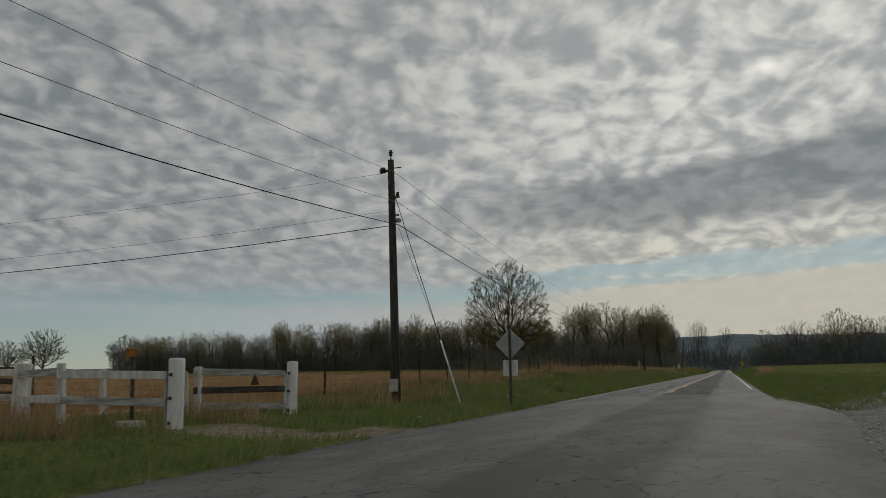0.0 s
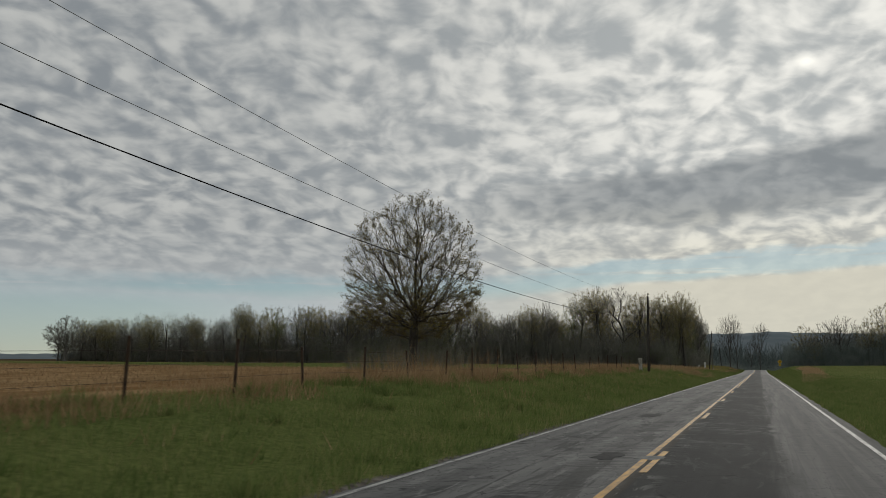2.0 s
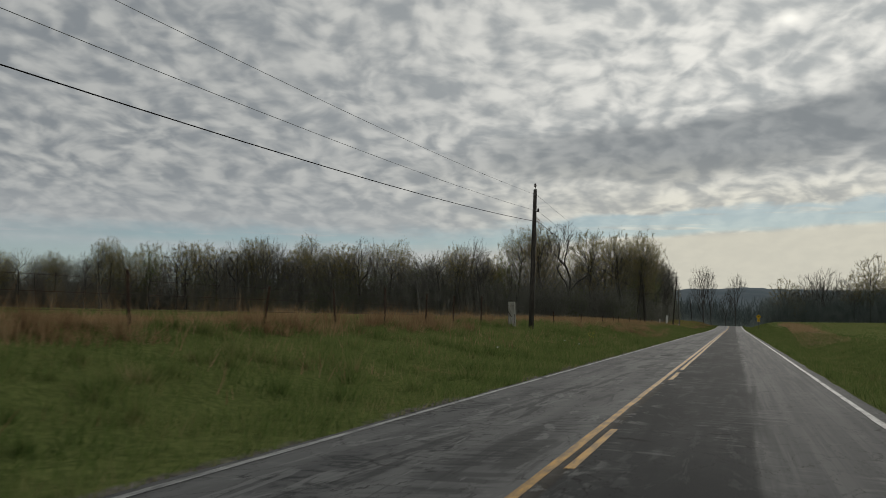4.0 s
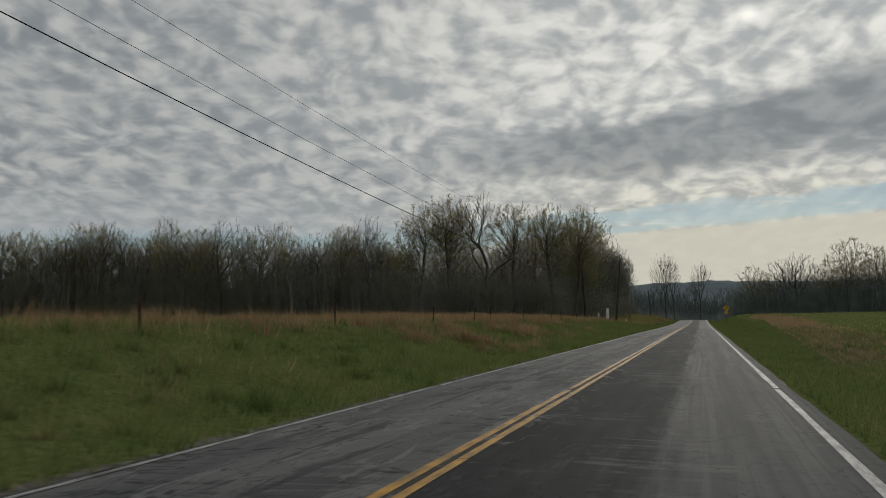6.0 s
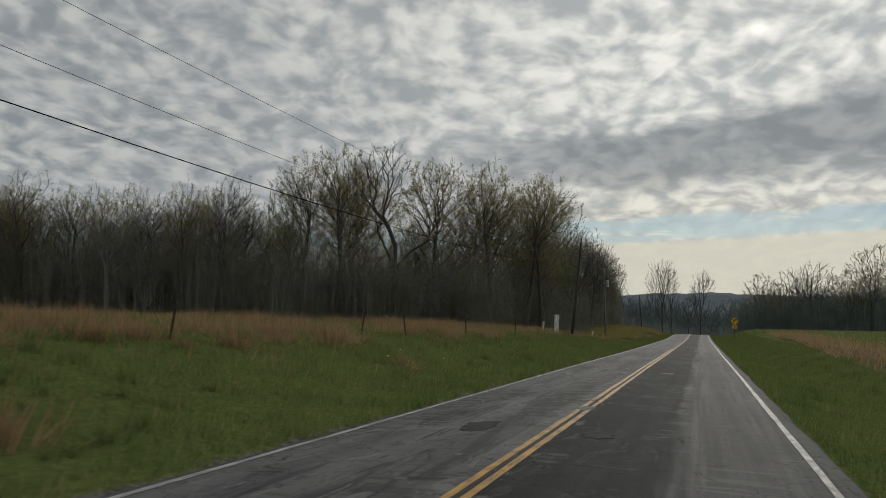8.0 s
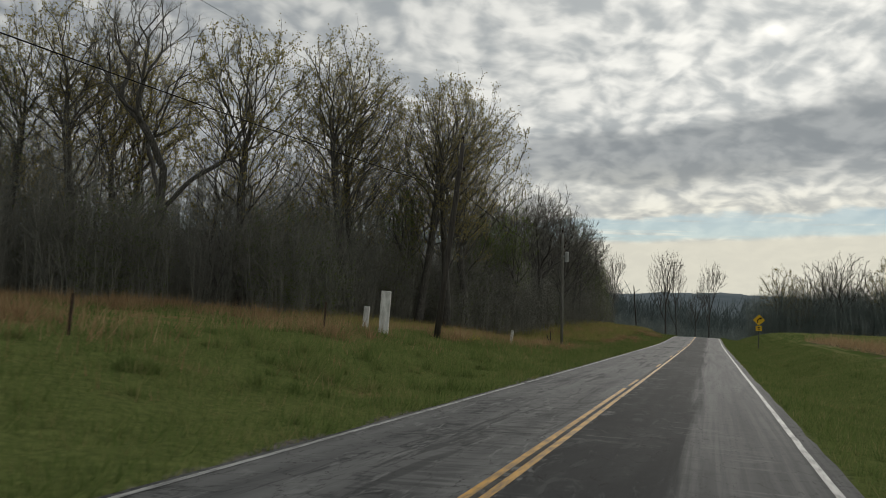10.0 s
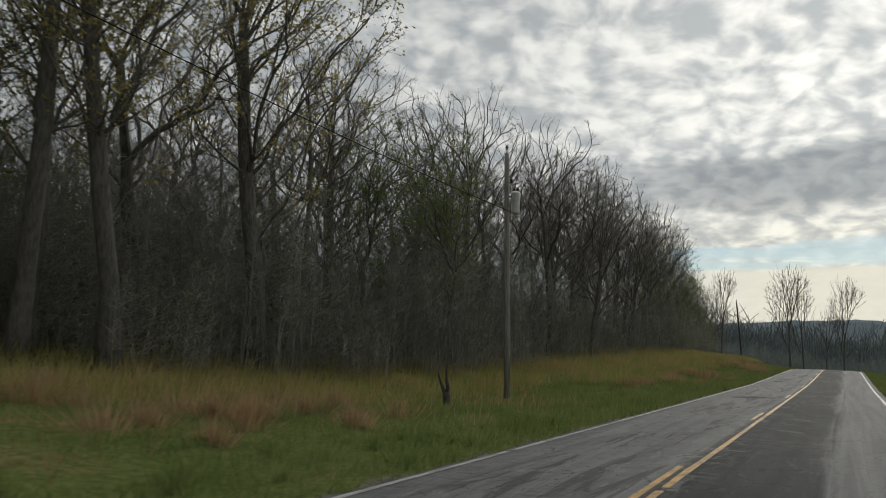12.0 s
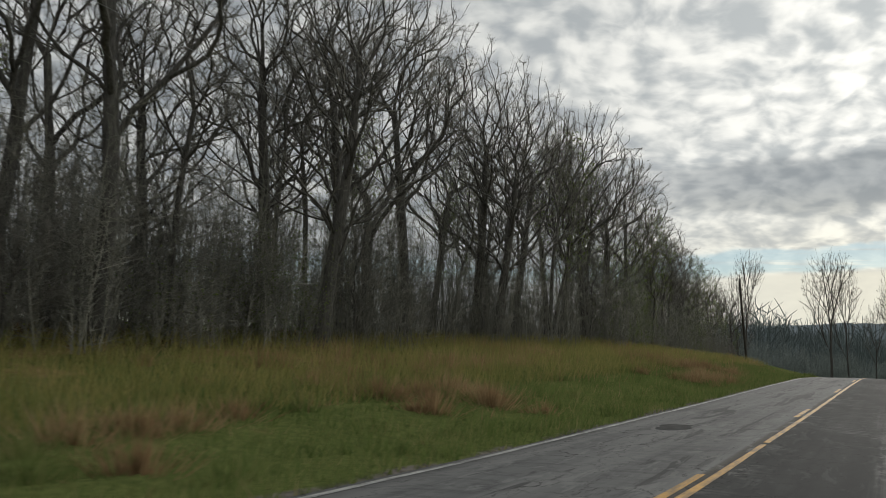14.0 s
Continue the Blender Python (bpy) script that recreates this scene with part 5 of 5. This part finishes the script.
def farm_gate():
    random.seed(17)
    big = (("round white-painted gate post with black hinge bolts", -9.4, 19.75, 1.18), ("round white-painted gate post with a dark latch strip", -9.05, 14.45, 1.2))
    for k, (label, x, y, h) in enumerate(big):
        p = concrete_post(x, y, h, 0.125 if k == 0 else 0.14, (0, 1, 0), label, "gate_post", True, GATE_WHITE)
        for z in (0.10, 0.52, 0.92):
            b = part("bolt", lathe([(0, 0), (0.035, 0), (0.03, 0.025), (0, 0.03)], 10), RUST, p)
            b.matrix_basis = pose(-0.02, -0.13 if k == 0 else -0.142, z, 90, 0, 0)
        if k:
            part("strip", block(0.03, 0.03, 1.1, 0.004), DARK_BOARD, p).location = (-0.135, -0.05, 0.6)
    board_run("board_fence", [(-10.6, 17.75, 1.05, 0.065), (-9.5, 19.6, 0.9, 0.03)], (0.22, 0.58, 0.93), (GREY_BOARD, DARK_BOARD, GREY_BOARD), "weathered white board fence beside the gate post")
    board_run("board_fence", [(-9.25, 14.5, 0.9, 0.03), (-11.6, 14.75, 1.1, 0.065), (-13.4, 15.8, 1.12, 0.13), (-16.5, 17.2, 1.1, 0.08), (-20.5, 19.0, 1.1, 0.07)],
              (0.42, 0.92), (GREY_BOARD, WHITE_PAINT), "weathered white board fence with peeling rails")
    board_run("board_fence", [(-10.9, 17.85, 0.9, 0.03), (-13.6, 18.7, 1.0, 0.06), (-18.0, 20.2, 1.1, 0.07)], (0.3, 0.9), (GREY_BOARD,), "grey weathered rail fence behind the gate")
    board_run("board_fence", [(-16.4, 19.2, 1.15, 0.05), (-20.5, 20.5, 1.15, 0.05), (-26, 22, 1.15, 0.05)], (0.4, 0.7, 1.0), (DARK_BOARD,), "dark unpainted board fence", DARK_BOARD)
    s = thing("small_sign", "small orange-brown sign on a thin dark post", "sign", (-10.25, 14.95, float(land(-10.25, 14.95))))
    part("sign_post", tube([(0, 0, -0.3), (0, 0, 1.28)], [0.04, 0.036], 8), DARK_BOARD, s)
    part("plate", block(0.22, 0.05, 0.155, 0.01), BROWN_SIGN, s, "orange-brown plate").location = (0, -0.05, 1.3)
    o = thing("ornament", "small dark pointed ornament resting on a fence rail", "ornament", (-9.85, 18.86, float(land(-9.85, 18.9)) + 0.665))
    part("body", lathe([(0.0, 0), (0.10, 0.0), (0.075, 0.08), (0.035, 0.17), (0.0, 0.24)], 8), RUST, o)
    step = thing("step_block", "pale flat block lying at the gate post's foot", "block", (-9.75, 14.2, float(land(-9.75, 14.2))))
    part("slab", block(0.45, 0.26, 0.16, 0.02, (0, 0, 0.05)), STONE, step)
    m = thing("steel_post", "thin dark steel post among the white rails", "post", (-14.8, 17.8, float(land(-14.8, 17.8))))
    part("shaft", block(0.05, 0.05, 1.5, 0.006, (0, 0, 0.55)), RUST, m)


farm_gate()


def stump(x, y):
    rng = np.random.default_rng(2)
    t = Tubes()
    p, r = stem(rng, (0, 0, -0.2), (-0.05, 0, 1), 0.55, 0.11, 0.085, 4, 0.05, 0.1)
    t.add(p, r, 8)
    for d, l in (((-0.45, 0, 1), 0.6), ((0.55, 0.1, 1), 0.75), ((0.1, 0.3, 1), 0.4)):
        q, rr = stem(rng, p[-1] - np.array([0, 0, 0.08]), d, l, 0.06, 0.016, 4, 0.2, 0.1)
        t.add(q, rr, 6)
    s = thing("forked_stump", "dark forked dead stump in the roadside grass", "stump", (x, y, float(land(x, y))))
    part("trunk", t.mesh("trunk"), POLE_WOOD, s).scale = (1.3, 1.3, 1.35)


stump(-11.72, 282.7)


# ---- grass, stubble and litter ----
def blade_field(name, x, y, tall, wide, lean, material, label, seed, category="grass"):
    """Upright blades, one triangle each, at the given places."""
    rng = np.random.default_rng(seed)
    n = len(x)
    z = land(x, y) - 0.03
    a = rng.uniform(0, 2 * math.pi, n)
    h = tall * rng.uniform(0.5, 1.25, n)
    w = wide * rng.uniform(0.6, 1.3, n)
    dx, dy = np.cos(a) * w, np.sin(a) * w
    base = np.stack([x, y, z], -1)
    side = np.stack([dx, dy, np.zeros(n)], -1)
    tip = base + np.stack([rng.normal(0, lean, n) * h + 0.10 * h, rng.normal(0, lean, n) * h, h], -1)
    v = np.stack([base - side, base + side, tip], 1).reshape(-1, 3)
    ob = new(name, fast_mesh(name, v, np.arange(3 * n).reshape(n, 3)))
    ob.data.materials.append(material)
    return tagged(ob, label, category, kind="stuff")


def patchy(rng, n, x0, x1, y0, y1, cell, keep):
    """Places within a box, gathered into patches."""
    x, y = rng.uniform(x0, x1, n * 3), rng.uniform(y0, y1, n * 3)
    v = np.array([noise.noise((a / cell, b / cell, 7.3)) for a, b in zip(x, y)])
    k = v + rng.normal(0, 0.12, len(v)) > keep
    return x[k][:n], y[k][:n]


def tussocks(name, at, spread, count, tall, material, label, seed):
    """Clumps of grass that fan out from their feet."""
    rng = np.random.default_rng(seed)
    x, y = at
    size = rng.uniform(0.5, 1.3, len(x))
    k = np.repeat(np.arange(len(x)), count)
    a, r = rng.uniform(0, 2 * math.pi, len(k)), np.abs(rng.normal(0, 0.5, len(k)))
    ox, oy = np.cos(a) * r * spread * size[k], np.sin(a) * r * spread * size[k]
    h = tall * size[k] * rng.uniform(0.5, 1.1, len(k)) * np.exp(-0.5 * r * r)
    foot = np.stack([x[k] + ox, y[k] + oy, land(x[k] + ox, y[k] + oy) - 0.03], -1)
    tip = foot + np.stack([ox * 0.9 + rng.normal(0, 0.2, len(k)) * h, oy * 0.9 + rng.normal(0, 0.2, len(k)) * h, h], -1)
    b = rng.uniform(0, 2 * math.pi, len(k))
    side = np.stack([np.cos(b), np.sin(b), np.zeros(len(k))], -1) * 0.012
    v = np.stack([foot - side, foot + side, tip], 1).reshape(-1, 3)
    ob = new(name, fast_mesh(name, v, np.arange(3 * len(k)).reshape(-1, 3)))
    ob.data.materials.append(material)
    return tagged(ob, label, "grass", kind="stuff")


def corn_edge(y):
    """Where the corn stubble begins on the east side."""
    return 4.0 + 0.042 * np.clip(y - 155, 0, 110)


def make_grass():
    rng = np.random.default_rng(31)
    n = 240000
    y = rng.uniform(2, 365, n)
    x = -5.08 - 7.3 * rng.uniform(0, 1, n) ** 1.15
    tuft = np.sin(x * 2.1 + np.sin(y * 0.7)) * np.sin(y * 1.3 + x) * 0.5 + 0.5
    keep = ~((np.abs(y - 14.9) < 1.2) & (x > -9.2))
    blade_field("verge_grass", x[keep], y[keep], (0.13 + 0.16 * tuft)[keep], 0.011, 0.35, GREEN_BLADE, "green spring grass on the roadside verge", 1)
    n = 170000
    y = rng.uniform(30, 365, n)
    x = 1.45 + 6.0 * rng.uniform(0, 1, n) ** 1.2
    blade_field("verge_grass", x, y, 0.17, 0.011, 0.35, GREEN_BLADE, "green spring grass on the roadside verge", 2)
    # tall dead grass along the fence and before the wood
    x1, y1 = patchy(rng, 9000, -14.0, -10.2, 24, 118, 3.0, 0.08)
    x2, y2 = patchy(rng, 6000, -20.0, -10.0, 136, 258, 3.5, 0.18)
    x3, y3 = patchy(rng, 6500, -17.5, -9.0, 255, 372, 4.0, 0.22)
    x4, y4 = patchy(rng, 7000, -17, -8.5, 11, 30, 2.0, 0.05)
    x5, y5 = patchy(rng, 3000, -10, -7.0, 25, 372, 2.0, 0.22)
    x6, y6 = patchy(rng, 3200, -13.4, -10.8, 40, 128, 2.5, 0.26)
    blade_field("tall_dry_grass", x6, y6, 0.85, 0.006, 0.3, DRY_BLADE, "wispy tall dead grass stems along the fence", 60)
    for k, (xx, yy, h) in enumerate(((x1, y1, 0.38), (x2, y2, 0.62), (x3, y3, 0.6), (x4, y4, 0.5), (x5, y5, 0.35))):
        if k == 3:
            q = (np.abs(yy - 14.9) > 1.2) | (xx < -9.5)
            xx, yy = xx[q], yy[q]
        blade_field("dry_grass", xx, yy, h, 0.010, 0.28, DRY_BLADE, "tall dead reddish-tan grass beside the fence", 40 + k)
    n = 60000
    x, y = rng.uniform(-19.5, -9.4, n), rng.uniform(252, 376, n)
    near = (y < 298) & (x > -12.6)
    x, y = x[~near], y[~near]
    blade_field("rank_grass", x, y, 0.5, 0.013, 0.3, OLIVE_BLADE, "knee-high olive grass before the wood", 61)
    # the hay field and the rough pasture before the wood
    x, y = rng.uniform(-95, -12, 60000), rng.uniform(10, 122, 60000)
    blade_field("hay_stubble", x, y, 0.16, 0.03, 0.4, DRY_BLADE, "short tan hay stubble in the field", 50, "stubble")
    x, y = rng.uniform(-80, -12, 110000), rng.uniform(118, 262, 110000)
    blade_field("pasture_grass", x, y, 0.26, 0.03, 0.35, GREEN_BLADE, "rough green pasture before the wood", 51)
    x, y = patchy(rng, 9000, -34, -11, 136, 256, 5.0, 0.12)
    blade_field("dry_grass", x, y, 0.42, 0.012, 0.4, DRY_BLADE, "dead reddish-tan grass among the green", 58)
    x, y = patchy(rng, 2500, -75, -14, 140, 262, 7.0, 0.2)
    blade_field("dry_grass", x, y, 0.5, 0.014, 0.3, DRY_BLADE, "clumps of dead tan grass in the pasture", 52)
    tussocks("dry_tussock", patchy(rng, 420, -26, -10.2, 132, 256, 6.0, 0.08), 0.7, 90, 0.6, DRY_BLADE, "rounded tussocks of dead tan grass", 71)
    tussocks("dry_tussock", patchy(rng, 230, -13.6, -10.6, 30, 128, 6.0, 0.04), 0.45, 70, 0.56, DRY_BLADE, "dead reddish tussocks along the fence", 72)
    tussocks("dry_tussock", patchy(rng, 130, -16, -8.6, 256, 374, 5.0, 0.12), 0.6, 90, 0.6, DRY_BLADE, "a few orange-tan tussocks before the wood", 73)
    for x, y, r, n in ((-12.5, 193, 3.5, 22), (-9.6, 172, 2.6, 26), (-8.2, 157, 2.2, 16), (-9.4, 299, 1.4, 5), (-9.2, 307, 1.8, 7), (-8.6, 317, 2.0, 14), (-7.4, 337, 1.6, 16), (-9.4, 345, 2.2, 22), (-10.2, 268.5, 1.8, 12)):
        at = (x + rng.normal(0, r * 0.5, n), y + rng.normal(0, r, n))
        tussocks("dry_tussock", at, 0.55, 150, 0.5, DRY_BLADE, "patch of orange-tan dead grass tussocks", int(y))
    tussocks("tall_dry_grass", (rng.uniform(-13.2, -11.8, 16), rng.uniform(60, 80, 16)), 0.8, 50, 1.15, DRY_BLADE, "tall wispy dead grass leaning by the fence", 76)
    tussocks("green_tussock", patchy(rng, 900, -12.5, -5.6, 28, 370, 5.0, -0.1), 0.34, 60, 0.36, GREEN_BLADE, "small lush tussocks in the verge", 74)
    tussocks("green_tussock", patchy(rng, 300, 1.9, 7.0, 36, 370, 5.0, -0.1), 0.3, 45, 0.28, GREEN_BLADE, "small lush tussocks in the verge", 75)
    # crop field to the east, with broken corn stalks on the bank
    row, y = rng.integers(0, 8, 6500), rng.uniform(148, 308, 6500)
    x = corn_edge(y) + row * 0.42 + rng.normal(0, 0.06, 6500)
    blade_field("corn_stubble", x, y, (0.2 + 0.42 * smooth(y, 196, 212)) * rng.uniform(0.4, 1.5, 6500), 0.02, 0.55, STRAW, "pale broken corn stalks in rows", 53, "stubble")
    x, y = patchy(rng, 700, 4.0, 12.0, 150, 290, 3.0, 0.0)
    k = (x > corn_edge(y)) & (x < corn_edge(y) + 2.7)
    blade_field("corn_stubble", x[k], y[k], 0.5, 0.02, 0.5, STRAW, "a few taller pale corn stalks left standing", 57, "stubble")
    x, y = rng.uniform(6.5, 60, 60000), rng.uniform(40, 372, 60000)
    k = ~((x < corn_edge(y) + 2.7) & (y > 148) & (y < 306))
    blade_field("field_grass", x[k], y[k], 0.2, 0.03, 0.35, FIELD_BLADE, "thin green crop and weeds in the field", 54)
    x, y = patchy(rng, 3500, 14, 60, 60, 372, 9.0, 0.1)
    blade_field("field_straw", x, y, 0.24, 0.025, 0.4, STRAW, "pale straw scattered in the crop field", 55, "straw")


make_grass()


def small_things():
    rng = random.Random(23)
    for x, y in ((-8.0, 112.0), (-7.95, 124.2), (-7.4, 124.8), (-9.4, 196.0), (-8.1, 196.5), (-8.8, 193.0), (-6.6, 20.5), (-7.4, 33.0)):
        s = thing("litter", "scrap of white litter lying in the grass", "litter", (x, y, float(land(x, y)) + 0.06), "litter on the verge")
        bm = bmesh.new()
        bmesh.ops.create_icosphere(bm, subdivisions=1, radius=0.05)
        for v in bm.verts:
            v.co = Vector((v.co.x * rng.uniform(0.7, 1.5), v.co.y * rng.uniform(0.6, 1.2), v.co.z * rng.uniform(0.3, 0.7)))
        part("scrap", bm, WHITE_PAINT, s)
    for x, y in ((-7.0, 41.5), (-7.6, 130.5), (-9.25, 248.2)):
        f = thing("wild_mustard", "clump of small yellow wildflowers in the verge", "wildflower", (x, y, float(land(x, y))), "yellow wildflowers")
        t = Tubes()
        pts = []
        r = np.random.default_rng(int(y * 10))
        for _ in range(16):
            p, rad = stem(r, (r.normal(0, 0.08), r.normal(0, 0.08), -0.05), (*r.normal(0, 0.25, 2), 1), r.uniform(0.3, 0.55), 0.006, 0.003, 3, 0.1, 0.1)
            t.add(p, rad, 3)
            pts.extend(p[-1] + r.normal(0, 0.025, (3, 3)))
        tagged(part("stalk_tuft", t.mesh("stalk", False), GREEN_BLADE, f), kind="stuff")
        tagged(part("blossom", leaf_mesh("blossom", np.array(pts), r, 0.02), PETAL, f, "small yellow petals"), kind="stuff")
    m = thing("marker_flag", "small orange marker stake in the grass", "marker", (-11.2, 289.0, float(land(-11.2, 289.0))))
    part("stake", tube([(0, 0, -0.1), (0, 0, 0.34)], [0.018, 0.018], 6), ORANGE, m)


def loose_gravel(x, y, size, label, seed):
    """Scattered stones, eight faces each, half sunk in the ground."""
    rng = np.random.default_rng(seed)
    n = len(x)
    r = size * rng.uniform(0.5, 1.5, (n, 1))
    c = np.stack([x, y, land(x, y) + 0.005], -1)
    a = rng.uniform(0, 2 * math.pi, n)
    u, w = np.stack([np.cos(a), np.sin(a), 0 * a], -1) * r * 1.3, np.stack([-np.sin(a), np.cos(a), 0 * a], -1) * r
    h = np.array([[0, 0, 0.7]]) * r
    v = np.stack([c + u, c + w, c - u, c - w, c + h, c - h], 1).reshape(-1, 3)
    tri = np.array([(0, 1, 4), (1, 2, 4), (2, 3, 4), (3, 0, 4), (1, 0, 5), (2, 1, 5), (3, 2, 5), (0, 3, 5)])
    ob = new("gravel", fast_mesh("gravel", v, (tri[None] + 6 * np.arange(n)[:, None, None]).reshape(-1, 3)))
    ob.data.materials.append(STONE)
    return tagged(ob, label, "gravel", kind="stuff")


small_things()
pebbles = np.random.default_rng(29)
loose_gravel(pebbles.uniform(1.7, 5.5, 900), pebbles.uniform(13, 36, 900), 0.035, "loose pale gravel at the junction's edge", 1)
loose_gravel(pebbles.uniform(-8.6, -5.4, 110), 14.9 + pebbles.normal(0, 0.55, 110), 0.014, "loose gravel on the farm track", 2)
